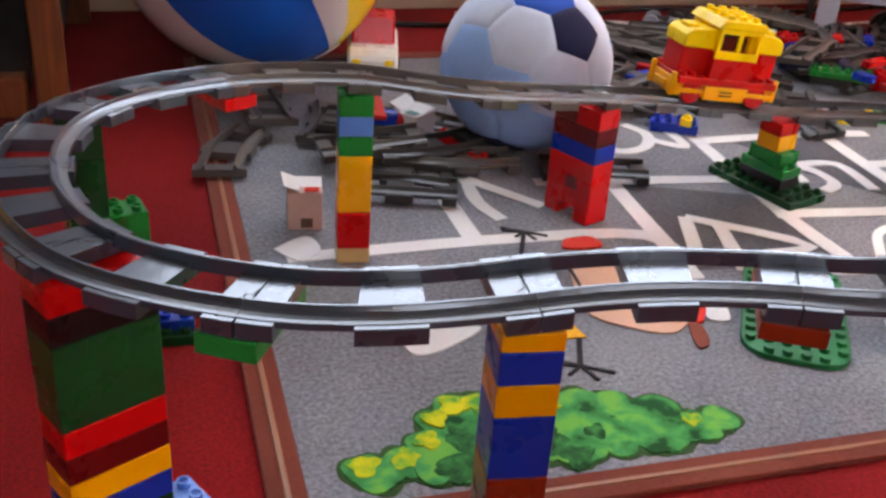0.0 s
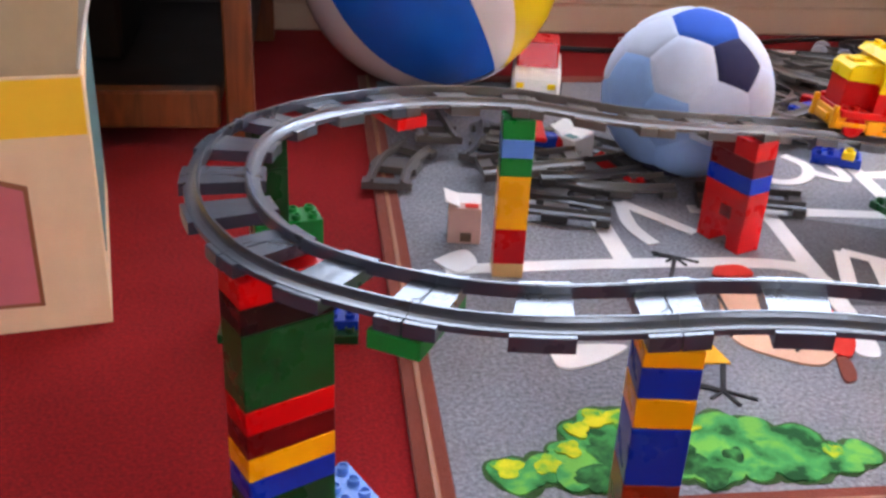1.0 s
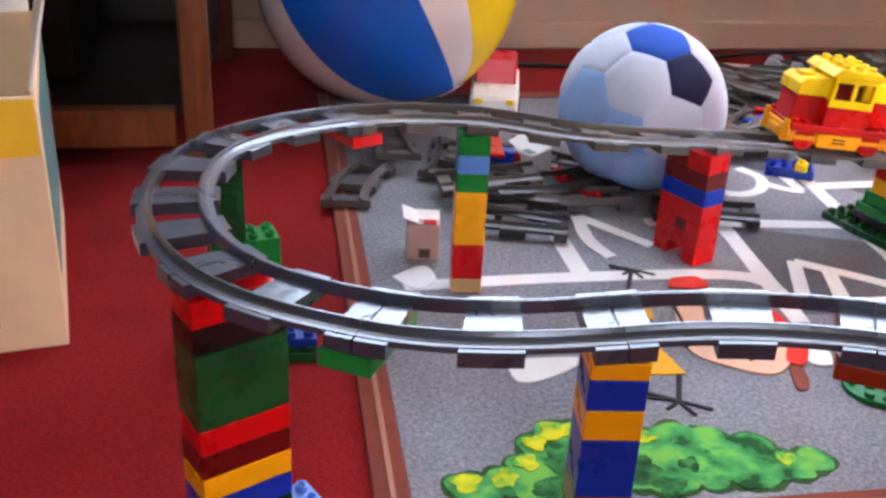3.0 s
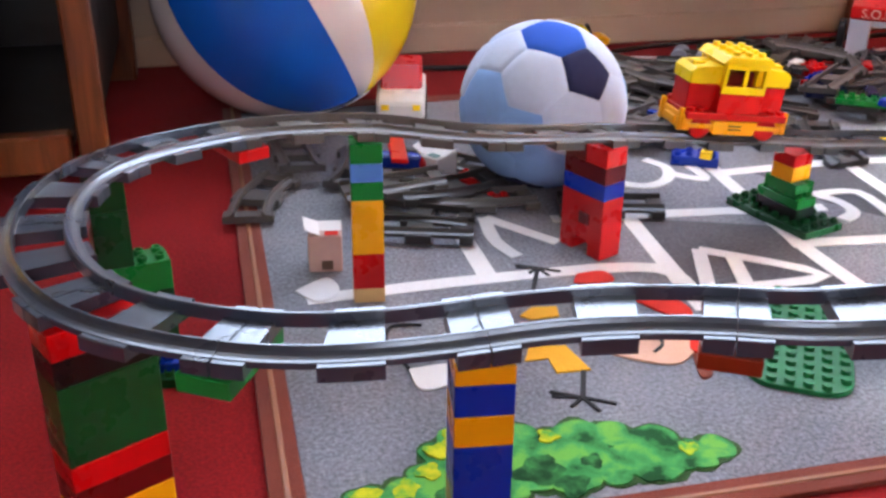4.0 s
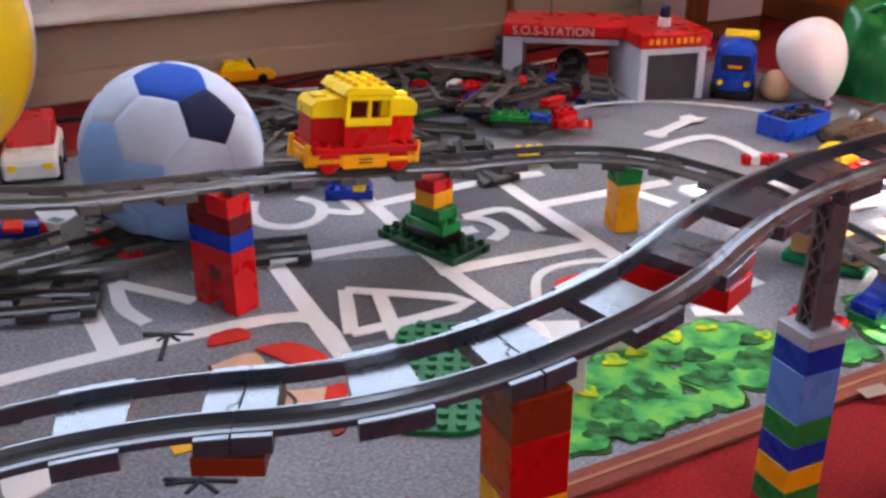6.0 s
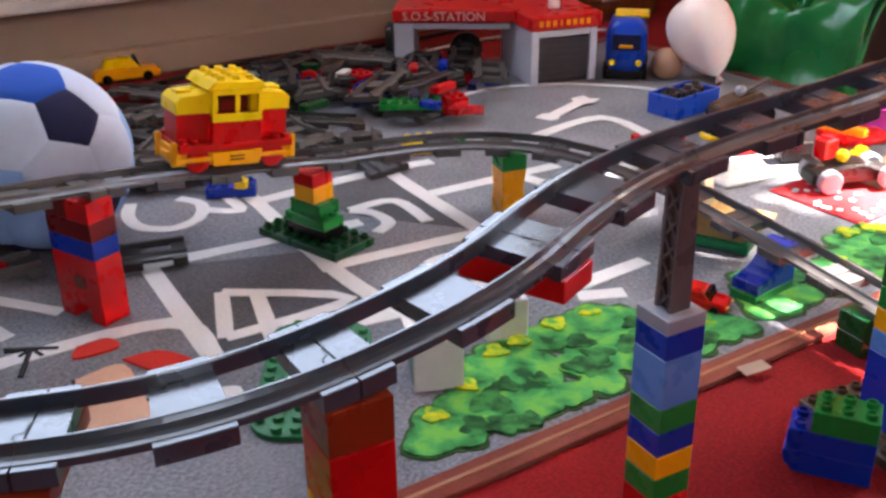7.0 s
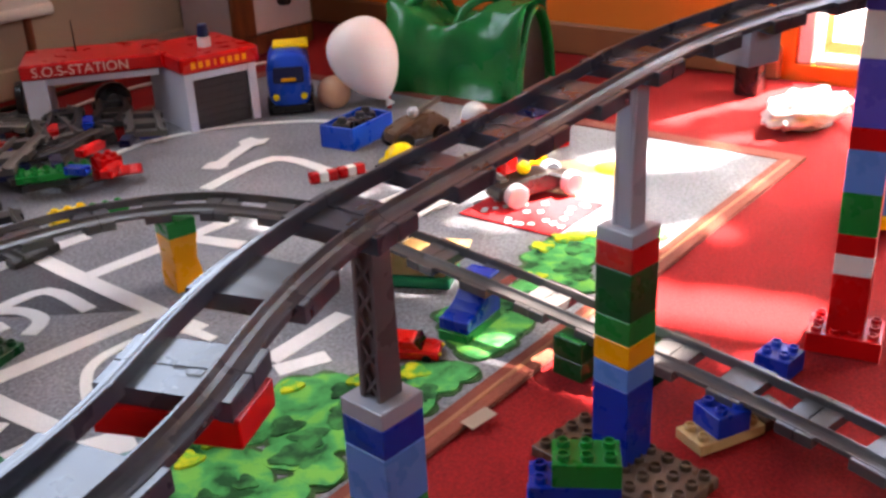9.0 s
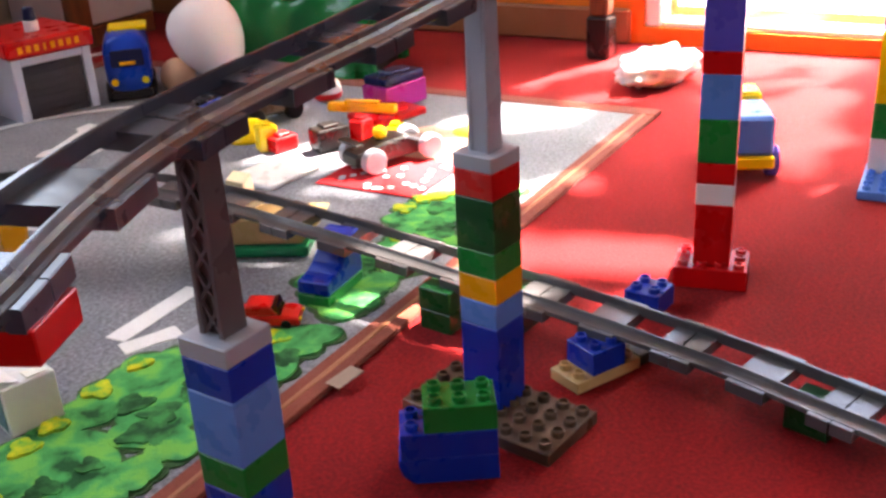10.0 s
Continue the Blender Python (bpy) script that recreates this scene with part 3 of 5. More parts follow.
# joints of the high line: x, y, height of the sleepers, heading
HIGH = [(-0.100, 0.991, 0.1428, -126), (-0.192, 0.870, 0.166, -132), (-0.2943, 0.7917, 0.187, -140), (-0.3805, 0.6825, 0.200, -115), (-0.4105, 0.5535, 0.210, -88), (-0.356, 0.422, 0.220, -52), (-0.2567, 0.3437, 0.227, -24),
        (-0.134, 0.331, 0.235, 6), (-0.0137, 0.3809, 0.2447, 33), (0.1108, 0.4261, 0.2572, 8), (0.226, 0.4765, 0.2665, 38), (0.3165, 0.575, 0.2786, 60), (0.4045, 0.6768, 0.292, 37), (0.512, 0.7463, 0.303, 33), (0.6203, 0.8146, 0.3159, 32), (0.7405, 0.8635, 0.328, 18), (0.869, 0.896, 0.334, 10)]
UNDER = {6: [(GREEN, 0.97, 0.0115, 2, 4)], 8: [(BROWN, 0.99, 0.0096, 2, 4)], 10: [(RED, 0.98, 0.0135, 2, 4)], 2: [(RED, 0.95, 0.0115, 2, 4)], 14: [(GREY, 0.95, 0.026, 2, 2)]}
DROP = 0.0055  # from the sleepers' rims to the floor between the rails
HIGH = [(x, y, z - DROP, a) for x, y, z, a in HIGH]
for i in range(len(HIGH) - 1):
    track_piece(HIGH[i], HIGH[i + 1], RAIL if i > 2 else OLDRAIL, "grey plastic toy train track piece raised on brick towers", "high railway line", UNDER.get(i))
LOW = [(-0.100, 0.991, 0.1428, 54), (-0.012, 1.104, 0.116, 42), (0.103, 1.192, 0.100, 30), (0.228, 1.254, 0.097, 17), (0.358, 1.252, 0.093, -20), (0.468, 1.196, 0.080, -42), (0.556, 1.106, 0.064, -54), (0.632, 1.000, 0.052, -57), (0.703, 0.886, 0.042, -59), (0.764, 0.776, 0.034, -63), (0.8105, 0.660, 0.030, -70), (0.848, 0.534, 0.030, -74)]
LOW = [(x, y, z - DROP, a) for x, y, z, a in LOW]
for i in range(len(LOW) - 1):
    track_piece(LOW[i], LOW[i + 1], LITRAIL, "grey plastic toy train track piece sloping down to the carpet", "low railway line")

# ---- towers under the line ----
tower(-0.0075, 0.3675, 30, [(YELLOW, 1.6, 2, 2), (RED, 1, 2, 2), (BLUE, 1, 2, 2), (YELLOW, 1, 2, 2), (RED, 1, 2, 2), (BROWN, 2, 2, 2), (BLUE, 2, 2, 2), (ORANGE, 1, 2, 2), (BLUE, 1, 2, 2), (ORANGE, 0.55, 2, 2)], "tall tower of blue and amber toy bricks under the track", 0.2332)
tower(-0.2474, 0.3443, 64, [(LTBLUE, 0.5, 4, 4, 0.036, 0), (DKGREEN, 2, 4, 2), (BLUE, 1, 4, 2), (ORANGE, 1, 4, 2), (DKRED, 1, 4, 2), (RED, 1, 4, 2), (DKGREEN, 3, 4, 2), (BLACK, 1, 4, 2), (RED, 1, 4, 2)], "tall tower of dark green, red and amber toy bricks", 0.2150)
tower(-0.287, 0.772, 30, [(TAN, 1, 2, 2), (RED, 2, 2, 2), (YELLOW, 3, 2, 2), (GREEN, 1, 2, 2), (LTBLUE, 1, 2, 2), (GREEN, 1, 2, 2)], "slim tower of green, blue, yellow and red toy bricks", 0.1755)
tower(-0.436, 0.594, 50, [(DKGREEN, 3.6, 4, 2), (GREEN, 1.6, 4, 2), (DKGREEN, 3, 2, 2, -0.016, 0), (DKGREEN, 2.4, 2, 2, -0.016, 0)], "stepped tower of green toy bricks under the bend", 0.195)
p1 = tower(0.4135, 0.6805, 33, [(RED, 2, 2, 2), (GREEN, 1, 2, 2), (YELLOW, 1, 2, 2), (BLUE, 1, 2, 2), (GREEN, 1, 2, 2), (LTBLUE, 2, 2, 2), (BLUE, 1, 2, 2)], "tower of blue and green bricks with a grey pillar", 0.1704)
p2 = tower(0.618, 0.807, 28, [(BLUE, 3.5, 2, 2), (LTBLUE, 1, 2, 2), (YELLOW, 1, 2, 2), (GREEN, 1, 2, 2), (DKGREEN, 2, 2, 2), (RED, 1, 2, 2)], "tower of blue, yellow, green and red bricks with a grey pillar", 0.1800, 0.0098)
tower(0.886, 0.906, -42, [(RED, 1, 4, 3), (RED, 3, 2, 2), (WHITE, 1, 2, 2), (RED, 1, 2, 2), (GREEN, 2, 2, 2), (LTBLUE, 2, 2, 2), (RED, 1, 2, 2), (PURPLE, 3, 2, 2), (WHITE, 2, 2, 2), (PURPLE, 0.8, 2, 2)], "very tall tower of red, white, blue and violet bricks", 0.323)
tower(0.236, 0.463, 33, [(YELLOW, 2, 2, 2), (RED, 2, 2, 2), (YELLOW, 1, 2, 2), (RED, 2, 2, 2), (YELLOW, 1, 2, 2), (RED, 1, 2, 2), (YELLOW, 1, 2, 2), (RED, 1.8, 2, 2), (BROWN, 1.2, 2, 2)], "tall tower of red, brown and yellow toy bricks", 0.2545)


def pillar(parent, z0, z1, mat, n=6):
    """A slim support with a foot plate, flanged sides and a cross lattice."""
    part("foot_plate", box(2 * P, 2 * P, 0.0105, Matrix.Translation((0, 0, z0)), 0.0006), GREY, parent)
    h = z1 - z0 - 0.0105
    zz = z0 + 0.0105
    for s in (1, -1):
        part("flange", prism([(-0.0085, 0), (0.0085, 0), (0.0065, h), (-0.0065, h)], 0.003, Matrix.Translation((0, s * 0.0065, zz)), None, 0.0004), mat, parent)
    part("web", box(0.009 if n else 0.0145, 0.010, h, Matrix.Translation((0, 0, zz)), 0), mat, parent)
    for k in range(n):
        for s in (1, -1):
            m = Matrix.Translation((0, 0, zz + (k + 0.5) * h / n)) @ pose(0, 0, 0, 38 * s, 0, 0) @ Matrix.Translation((0, 0, -0.0085))
            part("brace", box(0.0135, 0.002, 0.017, m, 0), mat, parent)
    part("cap", box(0.020, 0.020, 0.004, Matrix.Translation((0, 0, z1 - 0.004)), 0.0006), GREY, parent)


# the first pillar's darker grey holds the shadow it stands in
pillar(p1, 0.1704, 0.2805, SHADEPILLAR)
pillar(p2, 0.1800, 0.2945, GREY, 0)
# the red tower on two legs
rt = thing("brick_tower", pose(-0.1095, 0.977, RUGZ, 0, 0, -29), "red arched brick tower with a blue layer on the rug", "brick tower", "brick towers under the track")
bm = prism([(-0.0319, 0), (-0.012, 0), (-0.012, 0.013), (-0.007, 0.017), (0.007, 0.017), (0.012, 0.013), (0.012, 0), (0.0319, 0), (0.0319, 0.071), (-0.0319, 0.071)], 0.0318, None, None, 0.0006)
part("arch_brick", bm, RED, rt)
part("relief", box(0.016, 0.001, 0.014, Matrix.Translation((0.004, -0.0162, 0.036)), 0.0004), DKRED, rt)
brick(rt, BLUE, 0, 0, 0.071, 4, 2)
brick(rt, DKRED, 0, 0, 0.071 + BH, 4, 2)
brick(rt, DKRED, -0.016, 0, 0.071 + 2 * BH, 2, 2, 0.0215)
brick(rt, RED, 0.016, 0, 0.071 + 2 * BH, 2, 2, 0.0215)
# the stepped green foot with yellow and red on top
gt = thing("brick_tower", pose(0.083, 1.163, RUGZ, 0, 0, -36), "stepped green brick base with yellow and red bricks on top", "brick tower", "brick towers under the track")
brick(gt, DKGREEN, 0, 0, 0, 8, 4, 0.0096, 0, True)
brick(gt, BLACK, 0.004, -0.004, 0.0096, 4, 2, 0.016)
brick(gt, GREEN, 0.004, -0.004, 0.0256, 4, 2, 0.0115, 0, True)
brick(gt, GREEN, 0.002, 0, 0.0371, 3, 2, 0.016)
brick(gt, YELLOW, 0.002, 0, 0.0531, 2, 2, BH)
brick(gt, RED, 0.002, 0, 0.0531 + BH, 2, 2, 0.0155)
# the yellow post with a green cap
yt = thing("brick_tower", pose(0.308, 1.247, RUGZ, 0, 0, 25), "yellow curved brick post with a green cap brick", "brick tower", "brick towers under the track")
part("curved_post", prism([(-0.016, 0), (0.016, 0), (0.016, 0.02), (0.012, 0.035), (0.014, 0.052), (0.016, 0.062), (-0.016, 0.062), (-0.014, 0.03), (-0.016, 0.02)], 0.0318, None, None, 0.0008), ORANGE, yt)
brick(yt, GREEN, 0, 0, 0.062, 2, 2, 0.0178)
tower(0.640, 0.945, 30, [(DKGREEN, 1, 2, 2), (DKGREEN, 1.1, 2, 2)], "low dark green bricks under the sloping track", 0.0385)
tower(0.690, 0.915, 30, [(DKGREEN, 1, 2, 2), (DKGREEN, 1, 2, 2)], "low dark green bricks under the sloping track", 0.0365)
tower(0.803, 0.682, 22, [(DKGREEN, 1, 2, 2)], "low dark green brick under the sloping track", 0.0215)

# ---- the engine ----
def engine(m):
    e = thing("toy_locomotive", m, "red and yellow plastic toy locomotive standing on the track", "toy train")
    part("chassis", box(0.124, 0.052, 0.015, Matrix.Translation((0, 0, 0.008)), 0.0012), ORANGE, e)
    for s in (1, -1):
        part("side_skirt", prism([(-0.026, 0.006), (0.026, 0.006), (0.029, 0.022), (-0.029, 0.022)], 0.004, Matrix.Translation((0, s * 0.0275, 0)), None, 0.0006), ORANGE, e)
        part("side_rail", box(0.128, 0.003, 0.005, Matrix.Translation((0, s * 0.0275, 0.0125)), 0.0006), ORANGE, e)
        for k in (0, 1):
            part("vent_slot", box(0.016, 0.0012, 0.0014, Matrix.Translation((0, s * 0.0298, 0.012 + 0.004 * k)), 0), BLACK, e)
        for x in (-0.042, 0.042):
            w = part("wheel", rod(0.0135, 0.0135, 0.006, 24, Matrix.Translation((x, s * 0.0245 + 0.003, 0.0135)) @ pose(0, 0, 0, 90, 0, 0), None, 0.001), RED, e)
            part("hub", rod(0.005, 0.004, 0.002, 14, Matrix.Translation((x, s * 0.0245 + (0.001 if s < 0 else -0.001) - 0.003 * (s < 0) + 0.003 * (s > 0) + 0.002, 0.0135)) @ pose(0, 0, 0, 90, 0, 0)), DKRED, w)
    for s in (1, -1):
        part("end_beam", box(0.006, 0.056, 0.018, Matrix.Translation((s * 0.064, 0, 0.009)), 0.001), YELLOW, e)
        part("end_plate", box(0.003, 0.024, 0.008, Matrix.Translation((s * 0.0682, 0, 0.013)), 0.0008), YELLOW, e)
        for y in (-0.02, 0.02):
            part("step_post", box(0.006, 0.006, 0.026, Matrix.Translation((s * 0.067, y * 1.15, 0.008)), 0.0012), YELLOW, e)
    part("footplate", box(0.128, 0.0615, 0.008, Matrix.Translation((0, 0, 0.023)), 0.0008), RED, e)
    for s in (1, -1):
        for y in (-0.024, 0.024):
            for k in (0.046, 0.058):
                part("stud", rod(0.0047, 0.0045, 0.0045, 14, Matrix.Translation((s * k, y, 0.0308))), RED, e)
        part("hood_side", box(0.042, 0.036, 0.031, Matrix.Translation((s * 0.041, 0, 0.0308)), 0.0008), RED, e)
        part("hood", prism([(0.018, 0), (0.064, 0), (0.064, 0.013), (0.058, 0.019), (0.018, 0.023)] if s > 0 else [(-0.018, 0), (-0.018, 0.023), (-0.058, 0.019), (-0.064, 0.013), (-0.064, 0)], 0.042, Matrix.Translation((0, 0, 0.0615)), None, 0.001), LEMON, e)
        part("lamp_boss", box(0.016, 0.016, 0.004, Matrix.Translation((s * 0.05, 0, 0.0805)), 0.001), LEMON, e)
    part("cab_body", box(0.056, 0.0585, 0.030, Matrix.Translation((0, 0, 0.0308)), 0.0008), RED, e)
    # cab frame with open windows
    for s in (1, -1):
        fr = part("cab_side", box(0.056, 0.003, 0.009, Matrix.Translation((0, s * 0.0282, 0.0535)), 0.0005), LEMON, e)
        for x in (-0.0255, 0.0, 0.0255):
            part("window_post", box(0.0052, 0.003, 0.0205, Matrix.Translation((x, s * 0.0282, 0.062)), 0.0005), LEMON, fr)
        part("window_head", box(0.056, 0.003, 0.006, Matrix.Translation((0, s * 0.0282, 0.0818)), 0.0005), LEMON, fr)
        en = part("cab_end", box(0.003, 0.0535, 0.006, Matrix.Translation((s * 0.0262, 0, 0.080)), 0.0005), LEMON, e)
        for y in (-0.0245, 0.0, 0.0245):
            part("window_post", box(0.003, 0.005, 0.0205, Matrix.Translation((s * 0.0262, y, 0.060)), 0.0005), LEMON, en)
    part("seat_block", box(0.034, 0.036, 0.016, Matrix.Translation((0, 0, 0.0608)), 0.001), DKRED, e)
    roof = part("roof", prism([(-0.034, 0), (0.034, 0), (0.026, 0.009), (-0.026, 0.009)], 0.064, Matrix.Translation((0, 0, 0.0875)), None, 0.0012), LEMON, e)
    for i in range(3):
        for j in range(4):
            part("stud", rod(0.0047, 0.0044, 0.0050, 14, Matrix.Translation(((i - 1) * P, (j - 1.5) * P * 0.95, 0.0963))), LEMON, roof)
    return e


engine(Matrix.Translation((0.0, 1.114, 0.1085 + 0.0082)) @ pose(0, 0, 0, 0, 0, 38) @ pose(0, 0, 0, 0, 7, 0))

# ---- balls ----


def soccer(c, r, pole, second):
    """A stuffed ball of twelve five-sided and twenty six-sided panels."""
    t = thing("soccer_ball", Matrix.Translation(c), "plush soccer ball in white, pale blue and navy", "ball")
    g = (1 + 5**0.5) / 2
    ico = [Vector(p).normalized() for p in [(0, a, b_ * g) for a in (1, -1) for b_ in (1, -1)] + [(a, b_ * g, 0) for a in (1, -1) for b_ in (1, -1)] + [(b_ * g, 0, a) for a in (1, -1) for b_ in (1, -1)]]
    p = Vector(pole).normalized()
    q = ico[0].rotation_difference(p)
    ico = [q @ v for v in ico]
    near = [v for v in ico if 0.3 < v.dot(p) < 0.6]
    s = Vector(second).normalized()
    flat_s = (s - p * s.dot(p)).normalized()
    best = max(near, key=lambda v: (v - p * v.dot(p)).normalized().dot(flat_s))
    fb = (best - p * best.dot(p)).normalized()
    ang = math.atan2(p.dot(fb.cross(flat_s)), fb.dot(flat_s)) + radians(36)
    rot = Matrix.Rotation(ang, 3, p)
    ico = [rot @ v for v in ico]
    pairs = [(a, b_) for a in range(12) for b_ in range(12) if a != b_ and ico[a].dot(ico[b_]) > 0.4]
    cut = {(a, b_): ico[a].lerp(ico[b_], 1 / 3) for a, b_ in pairs}
    tri = [(a, b_, d) for a in range(12) for b_ in range(a + 1, 12) for d in range(b_ + 1, 12) if (a, b_) in cut and (b_, d) in cut and (a, d) in cut]

    def panel(corners, mat):
        mid = sum(corners, Vector()) / len(corners)
        n = mid.normalized()
        x = (corners[0] - mid).normalized()
        y = n.cross(x)
        corners = sorted(corners, key=lambda w: math.atan2((w - mid).dot(y), (w - mid).dot(x)))
        b = bmesh.new()
        N = 7
        edge = []
        for i, w in enumerate(corners):
            w2 = corners[(i + 1) % len(corners)]
            edge += [w.lerp(w2, k / N) for k in range(N)]
        last = None
        for ring in range(0, N + 1):
            f = 1 - ring / N
            puff = r * (1.0 - 0.018 * max(0.0, f - 0.8) ** 2 / 0.04)
            row = [b.verts.new((mid.lerp(e, f)).normalized() * puff) for e in edge] if ring < N else [b.verts.new(n * r)]
            if last:
                for i in range(len(edge)):
                    j = (i + 1) % len(edge)
                    b.faces.new((last[i], last[j], row[j], row[i]) if ring < N else (last[i], last[j], row[0]))
            last = row
        part("panel", b, mat, t, smooth=True)

    for a in range(12):
        if a == max(range(12), key=lambda k: ico[k].dot(p)):
            mat = PLUSH_N
        else:
            mat = PLUSH_N if ico[a].z < -0.2 else PLUSH_W if ico[a].z > 0.5 else PLUSH_L
        panel([cut[(a, b_)] for b_ in range(12) if (a, b_) in cut], mat)
    for a, b_, d in tri:
        mid = (ico[a] + ico[b_] + ico[d]).normalized()
        pale = mid.dot(Vector((-0.55, -0.75, -0.1)).normalized()) > 0.80 or (mid.z < -0.2 and mid.x > 0.2)
        panel([cut[k] for k in ((a, b_), (b_, a), (b_, d), (d, b_), (a, d), (d, a))], PLUSH_B if mid.dot(s) > 0.93 else PLUSH_L if pale else PLUSH_W)
    return t


soccer((-0.227, 1.146, 0.1075 + 0.002), 0.107, (0.66, -0.45, 0.61), (0.26, -0.28, 0.92))


def beach_ball(c, r, pole, blue):
    t = thing("beach_ball", Matrix.Translation(c), "large inflated beach ball in blue, white and yellow", "ball")
    p = Vector(pole).normalized()
    bl = Vector(blue)
    x = (bl - p * bl.dot(p)).normalized()
    y = x.cross(p)
    edge = -30.0
    for mat, wide in ((VINYL_B, 55), (VINYL_W, 20), (VINYL_Y, 52), (VINYL_W, 60), (VINYL_B, 55), (VINYL_W, 118)):
        start, edge = edge, edge + wide
        b = bmesh.new()
        grid = []
        for i in range(25):
            th = math.pi * (0.035 + 0.93 * i / 24)
            grid.append([])
            for j in range(15):
                ph = radians(start + wide * j / 14)
                rr = r * (1 + 0.004 * math.sin(j / 14 * math.pi))
                grid[-1].append(b.verts.new((p * math.cos(th) + (x * math.cos(ph) + y * math.sin(ph)) * math.sin(th)) * rr))
        for i in range(24):
            for j in range(14):
                b.faces.new((grid[i][j], grid[i][j + 1], grid[i + 1][j + 1], grid[i + 1][j]))
        bmesh.ops.recalc_face_normals(b, faces=b.faces)
        part("panel", b, mat, t, smooth=True)
    for s in (1, -1):
        b = rod(r * 0.125, r * 0.11, r * 0.02, 28)
        m = p.to_track_quat("Z", "Y").to_matrix().to_4x4()
        if s < 0:
            m = (-p).to_track_quat("Z", "Y").to_matrix().to_4x4()
        part("end_patch", b, VINYL_W, t).matrix_local = m @ Matrix.Translation((0, 0, r * 0.985))
    return t


beach_ball((-0.679, 1.268, 0.2005), 0.2, (0.555, 0.063, -0.829), (0.37, -0.91, -0.188))

# ---- cardboard box ----
cb = thing("cardboard_box", pose(-0.55, 0.476, 0, 0, 0, 0), "open cardboard box with a yellow band and pink picture", "box")
W, D, HB = 0.42, 0.30, 0.24
CBX = Vector((-0.682, -0.731, 0)).normalized()
ang = math.degrees(math.atan2(CBX.y, CBX.x))
cb.matrix_world = pose(-0.55, 0.476, 0, 0, 0, ang)
# local x runs along the printed face, local y into the box's far side
part("front_wall", box(W, 0.004, HB, Matrix.Translation((W / 2, -0.002, 0)), 0.0008), CARD, cb)
part("back_wall", box(W, 0.004, HB, Matrix.Translation((W / 2, -D, 0)), 0.0008), CARD, cb)
for x in (0.002, W - 0.002):
    part("side_wall", box(0.004, D - 0.006, HB, Matrix.Translation((x, -D / 2, 0)), 0.0008), CARD, cb)
part("bottom", box(W - 0.01, D - 0.01, 0.004, Matrix.Translation((W / 2, -D / 2, 0.001)), 0), CARDIN, cb)
part("yellow_band", box(W - 0.004, 0.0006, 0.05, Matrix.Translation((W / 2, 0.0006, HB - 0.052)), 0), CARDYEL, cb, "yellow printed band")
part("picture_edge", prism([(0.056, 0.026), (0.204, 0.030), (0.209, 0.154), (0.14, 0.149), (0.10, 0.159), (0.056, 0.144)], 0.0004, Matrix.Translation((0, 0.0004, 0))), SKIRT, cb, "brown printed outline")
part("picture", prism([(0.06, 0.03), (0.20, 0.034), (0.205, 0.15), (0.14, 0.145), (0.10, 0.155), (0.06, 0.14)], 0.0006, Matrix.Translation((0, 0.0008, 0))), CARDPINK, cb, "pink printed picture panel")
part("side_band", box(0.0006, D * 0.8, 0.16, Matrix.Translation((-0.0006, -D / 2, 0.06)), 0), CARDTEAL, cb)
part("flap", box(W * 0.96, 0.003, 0.09, Matrix.Translation((W / 2, -D, HB)) @ pose(0, 0, 0, 14, 0, 0), 0.0006), CARDIN, cb, "raised white flap")
part("flap", box(0.003, D * 0.9, 0.10, Matrix.Translation((0.004, -D / 2, HB)) @ pose(0, 0, 0, 0, -14, 0), 0.0006), CARDIN, cb, "raised white flap")
for k in range(14):
    tb = thing("toy_block", pose(0, 0, 0), "small wooden or plastic toy in the cardboard box", "toy", "toys in the box")
    part("block", box(random.uniform(0.02, 0.05), random.uniform(0.02, 0.04), random.uniform(0.02, 0.05), None, 0.004, None, 2), random.choice((TAN, GREEN, MUD, RED, TAN)), tb)
    tb.matrix_world = cb.matrix_world @ pose(random.uniform(0.04, W - 0.04), -random.uniform(0.04, D - 0.04), 0.10 + 0.05 * random.random(), random.uniform(-40, 40), random.uniform(-40, 40), random.uniform(0, 90))
part("fill", box(W - 0.012, D - 0.012, 0.10, Matrix.Translation((W / 2, -D / 2, 0.006)), 0.004), MUD, cb)

# ---- wooden desk, its inside coloured near black for the bay's shade ----
dk = thing("wooden_desk", Matrix.Translation(uv(-0.062, 1.155)) @ pose(0, 0, 0, 0, 0, ROOM), "stained pine desk with a dark open bay", "desk")
part("leg", box(0.036, 0.032, 0.72, Matrix.Translation((0, 0, 0)), 0.003), WOOD, dk)
part("leg", box(0.055, 0.05, 0.72, Matrix.Translation((0, 0.52, 0)), 0.003), WOOD, dk)
part("leg", box(0.055, 0.05, 0.72, Matrix.Translation((-1.1, 0, 0)), 0.003), WOOD, dk)
part("leg", box(0.055, 0.05, 0.72, Matrix.Translation((-1.1, 0.52, 0)), 0.003), WOOD, dk)
part("bottom_rail", box(1.045, 0.03, 0.05, Matrix.Translation((-0.55, 0, 0.03)), 0.003), WOOD, dk)
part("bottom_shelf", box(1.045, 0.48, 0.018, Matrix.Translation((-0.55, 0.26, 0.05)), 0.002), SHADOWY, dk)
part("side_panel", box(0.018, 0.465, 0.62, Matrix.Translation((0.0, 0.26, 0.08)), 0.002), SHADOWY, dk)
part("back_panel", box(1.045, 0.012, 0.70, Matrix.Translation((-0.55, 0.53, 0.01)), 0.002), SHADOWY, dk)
part("desktop", box(1.22, 0.62, 0.03, Matrix.Translation((-0.55, 0.26, 0.72)), 0.004), WOOD, dk)
